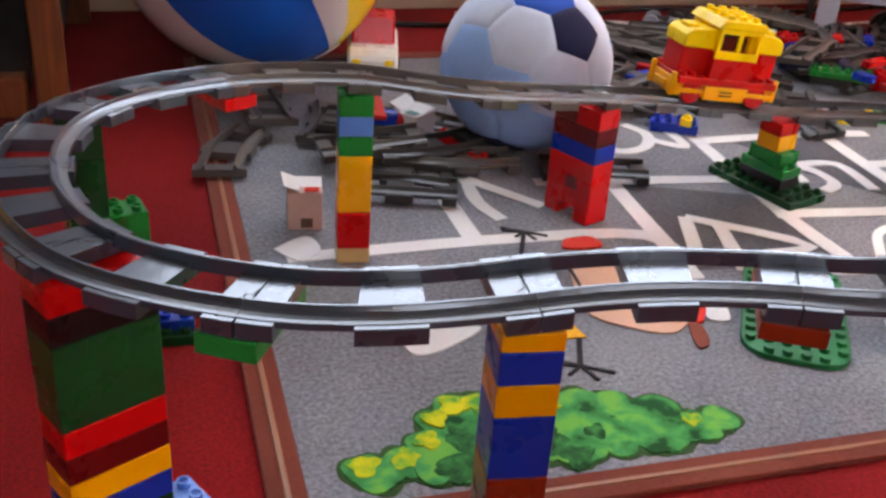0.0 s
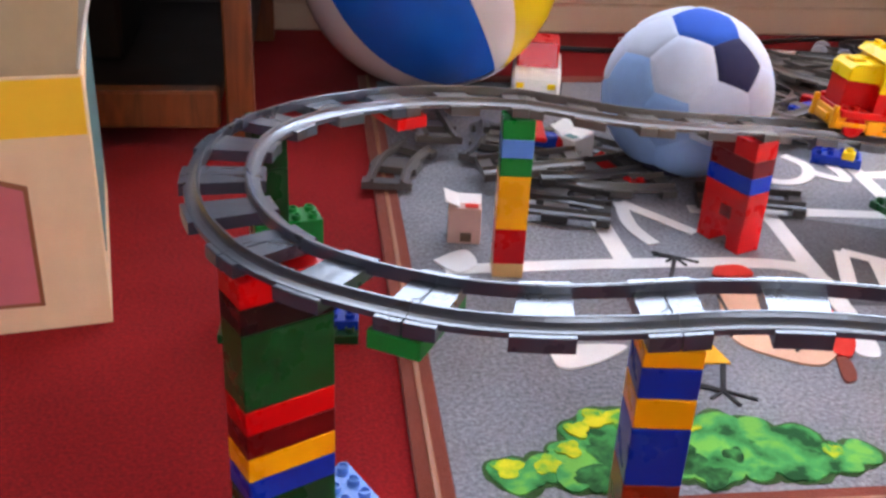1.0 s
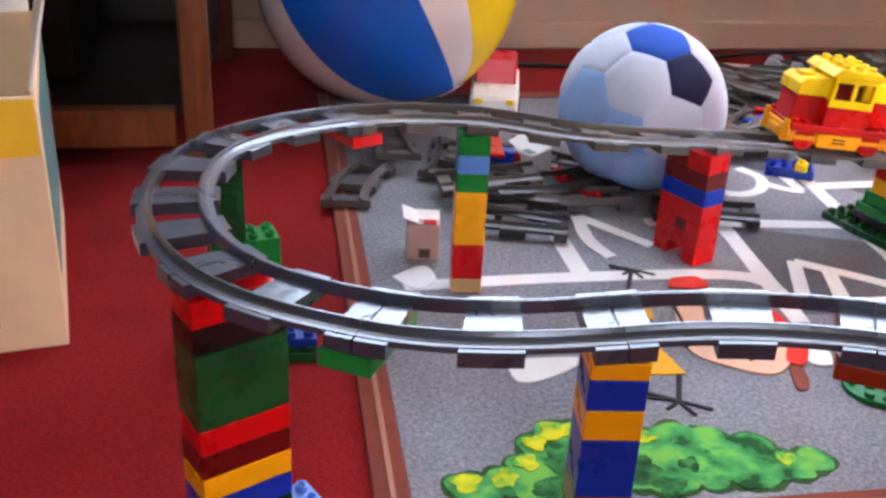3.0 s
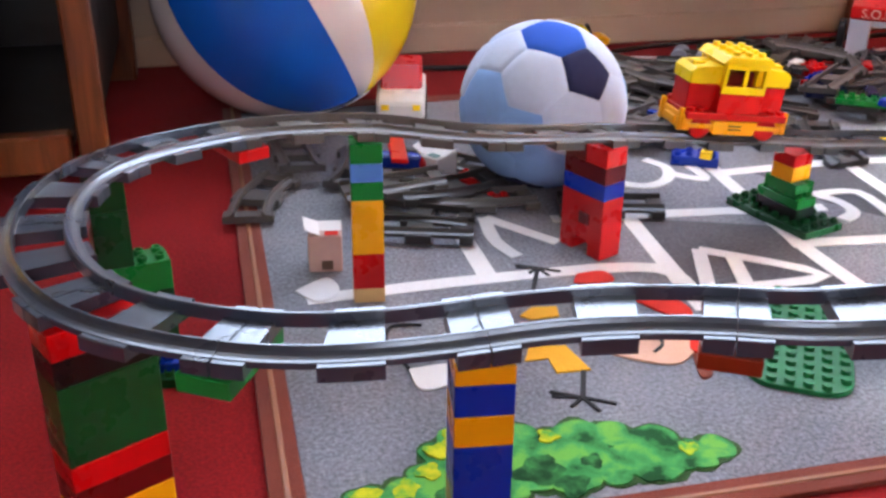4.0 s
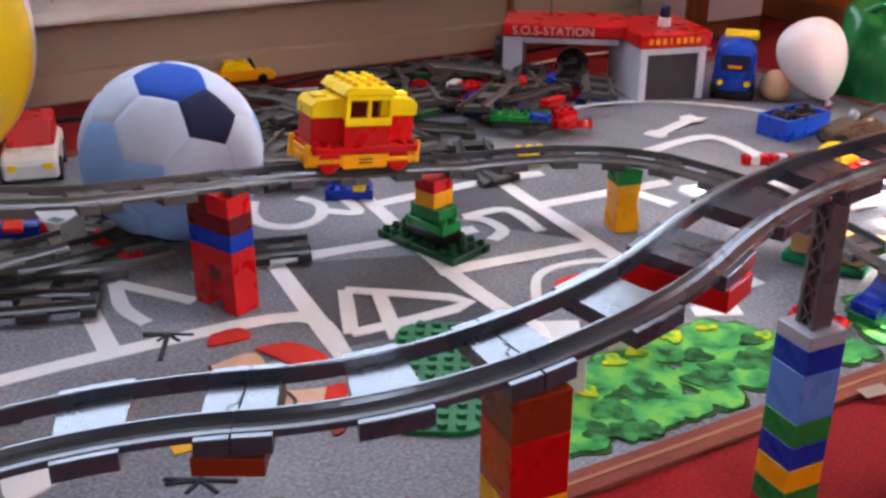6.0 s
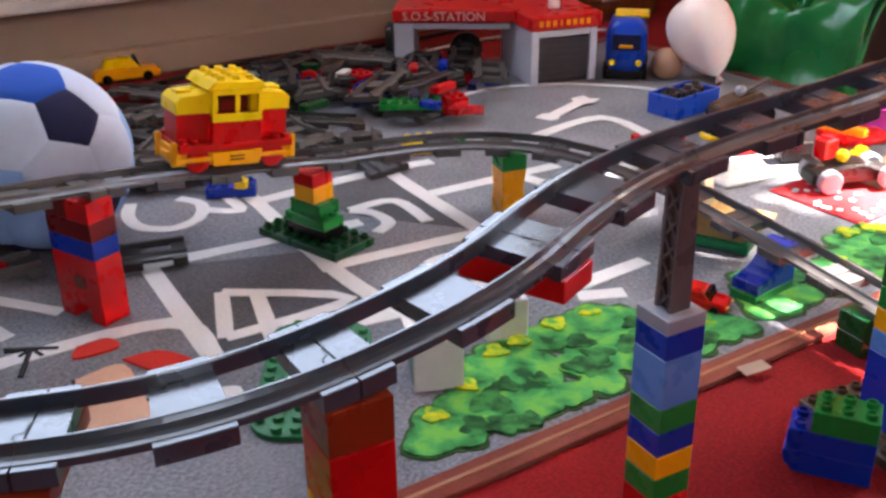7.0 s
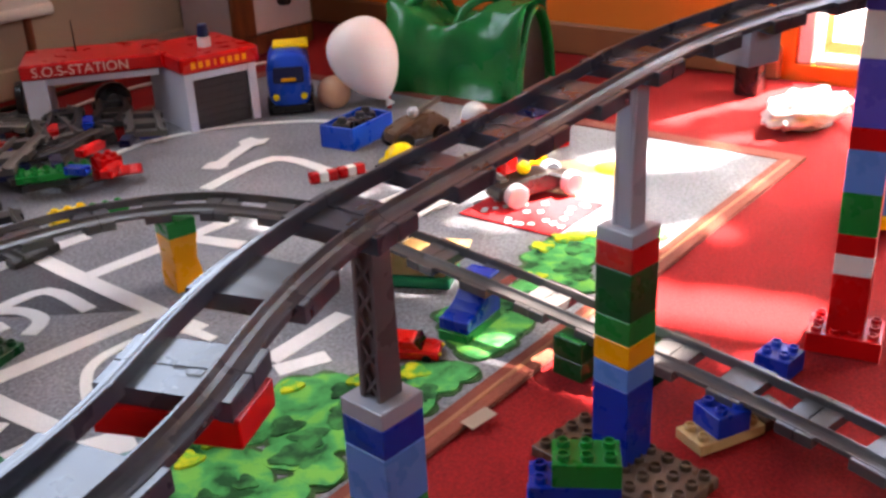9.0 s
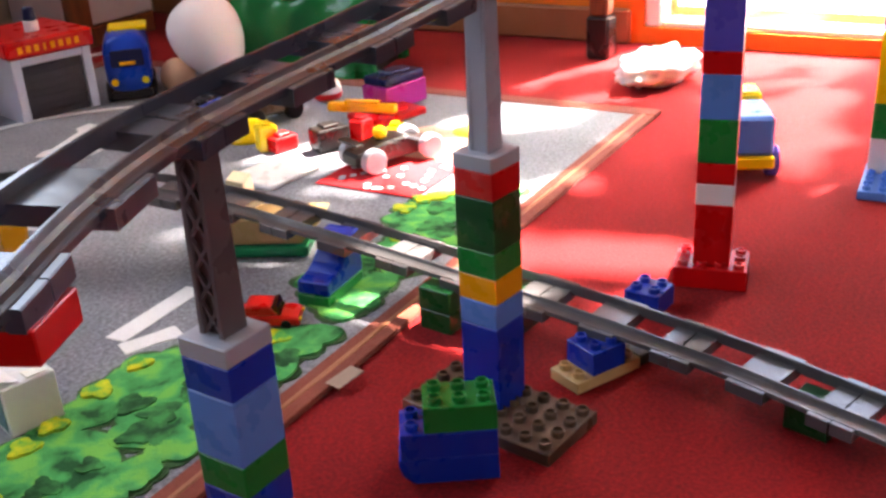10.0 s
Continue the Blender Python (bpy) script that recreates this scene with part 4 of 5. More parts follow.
for k in range(4):
    bx = thing("storage_box", dk.matrix_world @ pose(-0.25 - 0.2 * k, 0.25, 0.0685, 0, 0, 8 * k), "dark storage box on the desk's bottom shelf", "box", "boxes in the desk")
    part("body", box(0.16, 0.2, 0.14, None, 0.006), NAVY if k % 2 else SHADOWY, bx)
    part("lid", box(0.165, 0.205, 0.02, Matrix.Translation((0, 0, 0.1405)), 0.004), NAVY, bx)

# ---- window and glass door ----
GLASS = bpy.data.materials.new("window_glass")
GLASS.use_nodes = True
gb = GLASS.node_tree.nodes["Principled BSDF"]
gb.inputs["Transmission Weight"].default_value, gb.inputs["Roughness"].default_value, gb.inputs["Base Color"].default_value = 1.0, 0.02, (0.98, 0.99, 1, 1)
FRAME = surface("white_frame_paint", (226, 226, 222), 0.4, 20, 0.04)


def glazed(name, m, w, h, label):
    """A framed pane with one mullion; local x along the wall, z up."""
    t = thing(name, m, label, "window", kind="structure")
    for x in (-w / 2 + 0.02, 0.0, w / 2 - 0.02) if w > 1 else (-w / 2 + 0.015, w / 2 - 0.015):
        part("window_frame", box(0.04 if w > 1 else 0.03, 0.06, h, Matrix.Translation((x, 0, 0)), 0.004), FRAME, t)
    bays = [(-w / 4, w / 2 - 0.064), (w / 4, w / 2 - 0.064)] if w > 1 else [(0, w - 0.064)]
    for x, wide in bays:
        for z in (0, h - 0.012):
            part("window_frame", box(wide, 0.056, 0.012, Matrix.Translation((x, 0, z)), 0.003), FRAME, t)
        g = part("pane", box(wide, 0.006, h - 0.024, Matrix.Translation((x, 0, 0.012)), 0), GLASS, t)
        g.visible_shadow = False
    return t


glazed("window_1", Matrix.Translation(uv((WU0 + WU1) / 2, V1 + 0.12, WZ0)) @ pose(0, 0, 0, 0, 0, ROOM), WU1 - WU0, WZ1 - WZ0, "white framed window high in the cream wall")
glazed("window_2", Matrix.Translation(uv((SU0 + SU1) / 2, V0 - 0.12, SZ0)) @ pose(0, 0, 0, 0, 0, ROOM), SU1 - SU0, SZ1 - SZ0, "assumed window behind the camera, never in view")
glazed("door_1", Matrix.Translation(uv(U1 + 0.034, (DV0 + DV1) / 2, DZ0)) @ pose(0, 0, 0, 0, 0, ROOM + 90), DV1 - DV0, DZ1 - DZ0, "glass balcony door full of bright daylight")

# ---- outside: an unseen tree added to break up the sun ----
tree = thing("garden_tree", Matrix.Translation(uv(4.5, 0.8, 0)), "unseen leafy tree added to dapple the sun through the door", "tree")
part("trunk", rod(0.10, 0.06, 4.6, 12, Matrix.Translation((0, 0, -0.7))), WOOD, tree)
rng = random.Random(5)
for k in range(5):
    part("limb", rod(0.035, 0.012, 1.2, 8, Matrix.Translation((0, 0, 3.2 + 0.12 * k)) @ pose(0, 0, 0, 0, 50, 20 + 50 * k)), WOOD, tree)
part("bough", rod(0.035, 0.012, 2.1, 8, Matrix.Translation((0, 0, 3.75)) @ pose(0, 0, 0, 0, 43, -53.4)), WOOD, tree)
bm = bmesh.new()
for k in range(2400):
    # leaves set on sun rays to the floor; clumps and gaps shape the patches
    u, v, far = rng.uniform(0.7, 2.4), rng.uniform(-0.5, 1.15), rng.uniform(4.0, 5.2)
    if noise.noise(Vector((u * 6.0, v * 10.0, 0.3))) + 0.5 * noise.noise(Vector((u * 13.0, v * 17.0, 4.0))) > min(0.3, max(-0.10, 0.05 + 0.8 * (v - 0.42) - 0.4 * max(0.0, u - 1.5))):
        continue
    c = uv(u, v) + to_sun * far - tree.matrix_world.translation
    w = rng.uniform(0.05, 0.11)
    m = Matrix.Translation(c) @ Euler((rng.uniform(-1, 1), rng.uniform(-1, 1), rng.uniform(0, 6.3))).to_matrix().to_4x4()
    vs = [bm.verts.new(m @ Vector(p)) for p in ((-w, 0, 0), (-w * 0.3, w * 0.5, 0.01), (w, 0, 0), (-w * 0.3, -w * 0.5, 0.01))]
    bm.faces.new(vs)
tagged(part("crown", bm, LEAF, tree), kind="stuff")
tagged(link("ground", box(60, 60, 0.05, Matrix.Translation((0, 0, -0.7)), 0), surface("garden_ground", (90, 98, 70), 0.9, 3, 0.3)), "pale garden ground outside the room", "ground", kind="structure")

# added pale slab that throws sunlight back, so the door looks white
slab("pavement", U1 + 0.22, U1 + 5.0, -3.5, 3.5, -0.12, -0.02, surface("door_view_white", (222, 218, 208), 0.8, 6, 0.06), "pale slab added outside to whiten the view through the door")

# ---- ledge, cable and post at the walls ----
RADI = surface("radiator_enamel", (224, 214, 206), 0.4, 12, 0.05)
ra = thing("radiator", Matrix.Translation(uv(-0.2, V1 - 0.075, 0.152)) @ pose(0, 0, 0, 0, 0, ROOM), "cream fluted panel radiator hung low on the wall", "radiator")
part("panel", box(1.61, 0.012, 0.50, Matrix.Translation((0.805, 0.012, 0.004)), 0.004, None, 2), RADI, ra)
part("bottom_edge", rod(0.011, 0.011, 1.61, 16, Matrix.Translation((0, 0.010, 0.006)) @ pose(0, 0, 0, 0, 90, 0)), RADI, ra)
part("top_grille", box(1.61, 0.06, 0.012, Matrix.Translation((0.805, 0.036, 0.5045)), 0.003), RADI, ra)
flute = None
for k in range(46):
    x = 0.03 + 0.0344 * k
    if flute is None:
        flute = part("flute", prism([(-0.012, 0), (0.012, 0), (0.008, 0.007), (-0.008, 0.007)], 0.44, pose(0, 0.0062, 0.254, 90, 0, 0)), RADI, ra)
        flute.location = (x, 0, 0)
    else:
        o = new("flute", flute.data)
        o.parent, o.location = ra, (x, 0, 0)
for x in (0.15, 1.45):
    part("bracket", box(0.03, 0.055, 0.03, Matrix.Translation((x, 0.046, 0.30)), 0.002), RADI, ra)
part("valve_pipe", rod(0.008, 0.008, 0.151, 14, Matrix.Translation((1.58, 0.045, -0.1515))), surface("copper_pipe", (150, 92, 66), 0.35, 30, 0.1, metal=0.8), ra)
cp = thing("low_cupboard", Matrix.Translation(uv(1.85, 1.645)) @ pose(0, 0, 0, 0, 0, ROOM), "pale cupboard with brown wooden frame in the corner", "cupboard")
part("body", box(0.23, 0.15, 0.70, Matrix.Translation((0, 0.008, 0.04)), 0.003), surface("lilac_white_paint", (196, 184, 186), 0.5, 10, 0.06), cp)
part("plinth", box(0.226, 0.15, 0.039, Matrix.Translation((0, 0.004, 0.0)), 0.002), WOOD, cp)
part("side_post", box(0.06, 0.012, 0.70, Matrix.Translation((-0.085, -0.0735, 0.04)), 0.003), WOOD, cp)
part("top", box(0.25, 0.165, 0.02, Matrix.Translation((0, 0.004, 0.7405)), 0.003), WOOD, cp)
part("knob", rod(0.012, 0.010, 0.02, 14, Matrix.Translation((0.03, -0.067, 0.10)) @ pose(0, 0, 0, 90, 0, 0)), BLACK, cp)


def tube(name, pts, r, mat, parent=None, n=8):
    q = [Vector(p) for p in pts]
    path = []
    for i in range(len(q) - 1):
        a, b_, c, d = q[max(i - 1, 0)], q[i], q[i + 1], q[min(i + 2, len(q) - 1)]
        for k in range(6):
            t = k / 6
            path.append(0.5 * (2 * b_ + (c - a) * t + (2 * a - 5 * b_ + 4 * c - d) * t * t + (3 * b_ - a - 3 * c + d) * t**3))
    path.append(q[-1])
    rings = []
    for i, p in enumerate(path):
        d = (path[min(i + 1, len(path) - 1)] - path[max(i - 1, 0)]).normalized()
        s = d.orthogonal().normalized() if abs(d.z) > 0.9 else Vector((-d.y, d.x, 0)).normalized()
        u = d.cross(s)
        rings.append([p + (s * math.cos(k * 2 * math.pi / n) + u * math.sin(k * 2 * math.pi / n)) * r for k in range(n)])
    return link(name, loft(rings), mat, parent, "", True)


tagged(tube("cable", [uv(0.3, 1.66, 0.005), uv(0.55, 1.60, 0.005), uv(0.8, 1.64, 0.005), uv(1.0, 1.69, 0.005), uv(1.3, 1.66, 0.005), uv(1.6, 1.70, 0.005)], 0.0045, BLACK), "black cable lying on the carpet along the wall", "cable")
tagged(tube("cable", [uv(0.6, 1.68, 0.004), uv(0.9, 1.60, 0.004), uv(1.2, 1.55, 0.004), uv(1.5, 1.58, 0.004), uv(1.75, 1.5, 0.004)], 0.003, PAPER), "thin pale cable lying on the carpet", "cable")
po = thing("table_leg", Matrix.Translation(uv(2.005, 0.602)) @ pose(0, 0, 0, 0, 0, ROOM), "reddish wooden post on a black foot by the orange wall", "post")
part("foot", box(0.04, 0.04, 0.07, None, 0.004), BLACK, po)
part("shaft", box(0.032, 0.032, 0.75, Matrix.Translation((0, 0, 0.0705)), 0.003), WOOD, po)

# ---- loose track ----
loose = []
for kind, mat in (("curve", OLDRAIL), ("straight", OLDRAIL), ("curve", DARKRAIL), ("straight", DARKRAIL)):
    j1 = (0.1285, 0.0343, 0.0, 30) if kind == "curve" else (0.128, 0, 0.0, 0)
    loose.append(track_piece((0, 0, 0.0, 0), j1, mat, "loose " + ("dark" if mat == DARKRAIL else "grey") + " plastic track piece lying in a heap", "loose track pieces"))
rng = random.Random(11)
spots = []
# the big heap behind the line, a smaller one behind the slim tower
for k in range(52):
    u, v = rng.uniform(0.60, 1.28), rng.uniform(1.13, 1.52)
    if v < 1.2 and u > 1.0:
        continue
    spots.append((*uv(u, v)[:2], 0.0135 + RUGZ + rng.random() * 0.028, rng.uniform(0, 360), rng.uniform(-7, 7), rng.uniform(-7, 7), rng.choice((0, 0, 1, 1, 2))))
spots += [(-0.53, 0.993, 0.0135, -90, 0, 0, 0), (-0.44, 1.00, 0.014, 95, 2, 0, 0), (-0.47, 1.08, 0.018, 20, 0, 3, 0), (-0.42, 0.96, 0.024, 40, 3, -4, 1), (-0.38, 0.95, 0.0135, 10, 0, 0, 3), (-0.36, 0.905, 0.0135, 20, 0, 0, 3), (-0.355, 0.99, 0.026, 35, 5, 3, 2), (-0.33, 1.01, 0.015, 12, 0, 0, 0), (-0.50, 1.0, 0.03, 130, 4, 4, 1),
          (-0.175, 1.065, 0.0135, 22, 0, 0, 3), (-0.42, 1.16, 0.0135, -20, 0, 2, 0), (-0.30, 1.32, 0.0135, 15, 0, 0, 0), (-0.36, 1.42, 0.0135, 60, 0, 0, 1), (-0.16, 1.40, 0.0135, 20, 0, 0, 2)]
for i, (x, y, z, a, rx, ry, kind) in enumerate(spots):
    copy_thing(loose[kind], pose(x, y, z, rx, ry, a))
for k, ob in enumerate(loose):
    ob.matrix_world = pose(*uv(0.7 + 0.11 * k, 1.36, 0.0145), 0, 0, 40 * k)

# ---- small bricks and toys on the rug ----


def loose_brick(mat, x, y, nx, ny, turn, label, z=RUGZ, h=BH, studs=True):
    t = thing("toy_brick", pose(x, y, z, 0, 0, turn), label, "toy brick", "loose bricks on the floor")
    brick(t, mat, 0, 0, 0, nx, ny, h, 0, studs)
    return t


loose_brick(BLUE, -0.052, 1.302, 4, 2, 10, "blue plastic brick lying on the grey rug", h=0.014)
loose_brick(LEMON, 0.180, 1.474, 3, 2, 20, "yellow plastic brick lying behind the track")
loose_brick(GREEN, 0.215, 1.50, 4, 2, 15, "green plastic plate beside a yellow brick", h=0.0096)
loose_brick(GREEN, 0.155, 1.600, 6, 2, 5, "green plastic plate on the heap of track", z=0.03, h=0.0096)
loose_brick(RED, 0.222, 1.635, 2, 2, 30, "small red brick near the heap of track", z=0.02)
loose_brick(NAVY, 0.088, 1.650, 4, 2, 12, "navy brick on the heap of track", z=0.02)
loose_brick(RED, 0.061, 1.73, 2, 2, 50, "small red brick on the heap of track", z=0.03)
loose_brick(BLUE, 0.075, 1.70, 3, 2, 70, "blue brick under a red one in the heap", z=0.02)
loose_brick(RED, 0.24, 1.84, 4, 2, 25, "red brick before the toy station")
loose_brick(BLUE, 0.28, 1.83, 2, 2, 0, "blue brick before the toy station")
loose_brick(LEMON, -0.035, 1.29, 1, 1, 0, "tiny yellow brick on the rug", z=RUGZ + 0.0142, h=0.010)
loose_brick(RED, -0.30, 1.10, 3, 1, -20, "flat red piece among loose track", h=0.012)
loose_brick(RED, -0.25, 1.05, 2, 1, 30, "flat red piece beside the ball", h=0.012)
loose_brick(BLUE, 0.806, 0.887, 2, 2, 30, "blue brick on the carpet behind the track", z=0)
rng = random.Random(21)
for k in range(22):
    u, v = rng.uniform(0.62, 1.26), rng.uniform(1.14, 1.48)
    p = uv(u, v)
    mat, word = rng.choice(((RED, "red"), (RED, "red"), (BLUE, "blue"), (DKGREEN, "dark green"), (NAVY, "navy"), (WHITE, "white")))
    loose_brick(mat, p.x, p.y, rng.choice((2, 3)), 1, rng.uniform(0, 180), "small " + word + " piece among the heaped track", z=0.022 + 0.02 * rng.random(), h=0.011, studs=False)
for x, y, a in ((-0.222, 1.643, 20), (-0.175, 1.682, 70), (0.235, 1.63, 10)):
    lp = thing("red_toy_arch", pose(x, y, RUGZ + 0.012, 0, 0, a), "bent red plastic toy piece on the heap", "toy", "red toy pieces")
    part("hoop", prism([(0.034 * math.cos(k * math.pi / 8), 0.03 * math.sin(k * math.pi / 8)) for k in range(9)] + [(0.022 * math.cos(k * math.pi / 8), 0.018 * math.sin(k * math.pi / 8)) for k in range(8, -1, -1)], 0.014, pose(0, 0, 0, 70, 0, 0), None, 0.001), RED, lp)


def wheel_set(x, y, turn, gap, wheel, body, label):
    t = thing("toy_wagon_chassis", pose(x, y, RUGZ + 0.008, 0, 0, turn), label, "toy wagon", "toy wagon chassis")
    part("frame", box(gap + 0.03, 0.03, 0.012, Matrix.Translation((0, 0, 0.004)), 0.001), body, t)
    for s in (-1, 1):
        for d in (-1, 1):
            w = part("wheel", rod(0.0155, 0.0155, 0.008, 22, Matrix.Translation((s * gap / 2, d * 0.018 + 0.004, 0.0155)) @ pose(0, 0, 0, 90, 0, 0), None, 0.001), wheel, t)
            part("hub", rod(0.005, 0.005, 0.0095, 12, Matrix.Translation((s * gap / 2, d * 0.018 + 0.0048, 0.0155)) @ pose(0, 0, 0, 90, 0, 0)), body, w)


wheel_set(-0.068, 1.79, 2, 0.068, RED, BLUE, "blue toy wagon chassis with red wheels")
wheel_set(-0.150, 1.775, 4, 0.042, GREY, OLDRAIL, "grey toy wagon chassis with grey wheels")


def paper_cube(x, y, turn, s, label, mat=PAPER, h=None, cap=None):
    t = thing("paper_cube", pose(x, y, RUGZ, 0, 0, turn), label, "paper cube", "paper cubes on the rug")
    part("body", box(s, s, h or s, None, 0.0008), mat, t)
    top = (h or s) + 0.0009
    part("flap", box(s * 0.98, s * 0.55, 0.0008, Matrix.Translation((0, s * 0.22, top)) @ pose(0, 0, 0, 9, 0, 0), 0), PAPER, t, "creased white flap")
    part("flap", box(s * 0.5, s * 0.9, 0.0008, Matrix.Translation((-s * 0.42, 0, top + 0.004)) @ pose(0, 0, 0, 4, 24, 8), 0), PAPER, t, "creased white flap")
    part("print", box(s * 0.4, s * 0.28, 0.0006, Matrix.Translation((s * 0.2, -s * 0.3, top)), 0), cap or CARDTEAL, t)
    if mat != PAPER:
        part("front_print", box(s * 0.34, 0.0006, s * 0.3, Matrix.Translation((s * 0.06, -s / 2 - 0.0004, s * 0.08)), 0), MUD, t)
    part("side_print", box(0.0006, s * 0.8, s * 0.8, Matrix.Translation((-s / 2 - 0.0004, 0, s * 0.1)), 0), CARDTEAL, t)


PINKISH = surface("pinkish_printed_paper", (196, 158, 148), 0.7, 50, 0.12)
paper_cube(-0.362, 0.815, 28, 0.036, "small paper cube with a pinkish printed side", PINKISH, 0.042, POPPY)
paper_cube(-0.350, 1.085, -18, 0.040, "white paper cube standing on loose track", PAPER, 0.042, CARDTEAL)
paper_cube(0.244, 0.868, 12, 0.044, "white paper cube with grey print beside the bush", PAPER, 0.05, CARDTEAL)
paper_cube(0.302, 0.958, 20, 0.040, "white paper cube standing on the rug", PAPER, 0.04, CARDIN)
pp = tagged(link("paper_strip", prism([(-0.066, -0.016), (-0.044, -0.018), (-0.036, -0.010), (0.030, -0.010), (0.042, -0.022), (0.064, -0.014), (0.058, 0.004), (0.066, 0.018), (0.046, 0.020), (0.034, 0.010), (-0.036, 0.011), (-0.048, 0.018), (-0.062, 0.014)], 0.0012, pose(0, 0, 0.001, 90, 0, 0)), PAPER), "torn white paper strip lying on the rug", "paper")
pp.matrix_world = pose(0.401, 1.677, RUGZ + 0.002, 0, -3, 52)
sh = tagged(link("paper_sheet", box(0.03, 0.014, 0.0006, None, 0), surface("worn_paper", (150, 128, 112), 0.8, 40, 0.1)), "small worn paper scrap on the carpet edge", "paper")
sh.matrix_world = pose(0.53, 0.89, 0.008, 4, 0, 30)

# the green studded plate with rounded corners
PLATE = plastic("plate_green_plastic", (4, 112, 58), 0.5)
gp = thing("green_plate", Matrix.Translation(uv(0.623, 0.612, RUGZ)) @ pose(0, 0, 0, 0, 0, 95), "green studded building plate with rounded corners", "building plate")
L2, W2, RR = 6 * P, 3 * P, 0.028
ring = []
for cx, cy, a0 in ((L2 - RR, W2 - RR, 0), (-L2 + RR, W2 - RR, 90), (-L2 + RR, -W2 + RR, 180), (L2 - RR, -W2 + RR, 270)):
    ring += [(cx + RR * math.cos(radians(a0 + k * 15)), cy + RR * math.sin(radians(a0 + k * 15))) for k in range(7)]
part("plate", loft([[(x, y, 0) for x, y in ring], [(x, y, 0.0045) for x, y in ring], [(x * 0.99, y * 0.99, 0.005) for x, y in ring]]), PLATE, gp)
stud_mesh = None
for i in range(12):
    for j in range(6):
        x, y = (i - 5.5) * P, (j - 2.5) * P
        if abs(x) > L2 - RR and abs(y) > W2 - RR and math.hypot(abs(x) - L2 + RR, abs(y) - W2 + RR) > RR - 0.006:
            continue
        if stud_mesh is None:
            stud_mesh = part("stud", rod(0.0047, 0.0044, 0.0046, 14, Matrix.Translation((0, 0, 0.0048))), PLATE, gp)
            stud_mesh.location = (x, y, 0)
        else:
            o = new("stud", stud_mesh.data)
            o.parent, o.location = gp, (x, y, 0)

# bricks on the carpet beside the pillar
tp = thing("brick_plate", pose(0.615, 0.797, 0.0, 0, 0, -62), "tan and brown studded plate under the tower", "building plate")
brick(tp, MUD, 0, 0, 0, 8, 4, 0.0096, 0, True)
st = thing("brick_stack", pose(0.559, 0.757, 0, 0, 0, -21), "stack of blue bricks with a green brick on top", "brick stack")
part("curved_brick", prism([(-0.024, 0), (0.032, 0), (0.032, BH), (-0.0335, BH), (-0.0335, 0.013), (-0.031, 0.006)], 0.0318, None, None, 0.0006), BLUE, st)
brick(st, BLUE, 0, 0, BH, 4, 2, BH, 0, True)
brick(st, GREEN, 0.008, 0.0, 2 * BH, 3, 2, BH, 0, True)
bt = thing("brick_stack", pose(0.708, 0.8145, 0, 0, 0, 10), "blue brick sitting on a tan plate", "brick stack")
brick(bt, TAN, 0, 0, 0, 4, 2, 0.0096, 0, True)
brick(bt, BLUE, 0.0, 0.0, 0.0096, 2, 2, BH, 0, True)
# brown here is the tan plate's right part, coloured for its shadow
brick(bt, MUD, 0.0485, 0.002, 0, 2, 2, 0.0096, 0, False)

# blue slope on a green brick, red toy car, tan boat
sl = thing("brick_slope", pose(0.570, 1.046, RUGZ, 0, 0, 42), "curved blue slope brick on a green base", "toy brick")
brick(sl, GREEN, 0, 0, 0, 4, 2, 0.011)
part("slope", prism([(-0.03, 0), (0.032, 0), (0.032, 0.042), (0.014, 0.042), (0.008, 0.028), (-0.002, 0.019), (-0.014, 0.014), (-0.03, 0.012)], 0.0318, Matrix.Translation((0, 0, 0.0112)), None, 0.001), BLUE, sl)


def toy_car(m, body, top, size, label, glass=PANE):
    t = thing("toy_car", m, label, "toy car", "toy cars")
    L, Wd, Hh = size
    part("body", prism([(-L / 2, 0.12 * Hh), (L / 2, 0.12 * Hh), (L / 2, 0.42 * Hh), (0.38 * L, 0.55 * Hh), (-0.42 * L, 0.6 * Hh), (-L / 2, 0.5 * Hh)], Wd, None, None, 0.06 * Wd), body, t)
    part("cabin", prism([(-0.36 * L, 0.55 * Hh), (0.22 * L, 0.53 * Hh), (0.08 * L, 0.95 * Hh), (-0.28 * L, Hh)], Wd * 0.86, None, None, 0.05 * Wd), top, t)
    part("windscreen", box(0.005, Wd * 0.78, 0.46 * Hh, Matrix.Translation((0.20 * L, 0, 0.54 * Hh)) @ pose(0, 0, 0, 0, -21, 0), 0.0005), glass, t)
    for sx in (-0.3, 0.3):
        for sy in (-1, 1):
            part("wheel", rod(0.2 * Hh, 0.2 * Hh, 0.12 * Wd, 18, Matrix.Translation((sx * L, sy * Wd * 0.47 + 0.06 * Wd, 0.2 * Hh)) @ pose(0, 0, 0, 90, 0, 0), None, 0.0006), BLACK, t)
    for sy in (-1, 1):
        part("headlight", box(0.002, Wd * 0.16, 0.1 * Hh, Matrix.Translation((L / 2 + 0.0006, sy * Wd * 0.32, 0.3 * Hh)), 0.0004), LEMON, t)
    return t


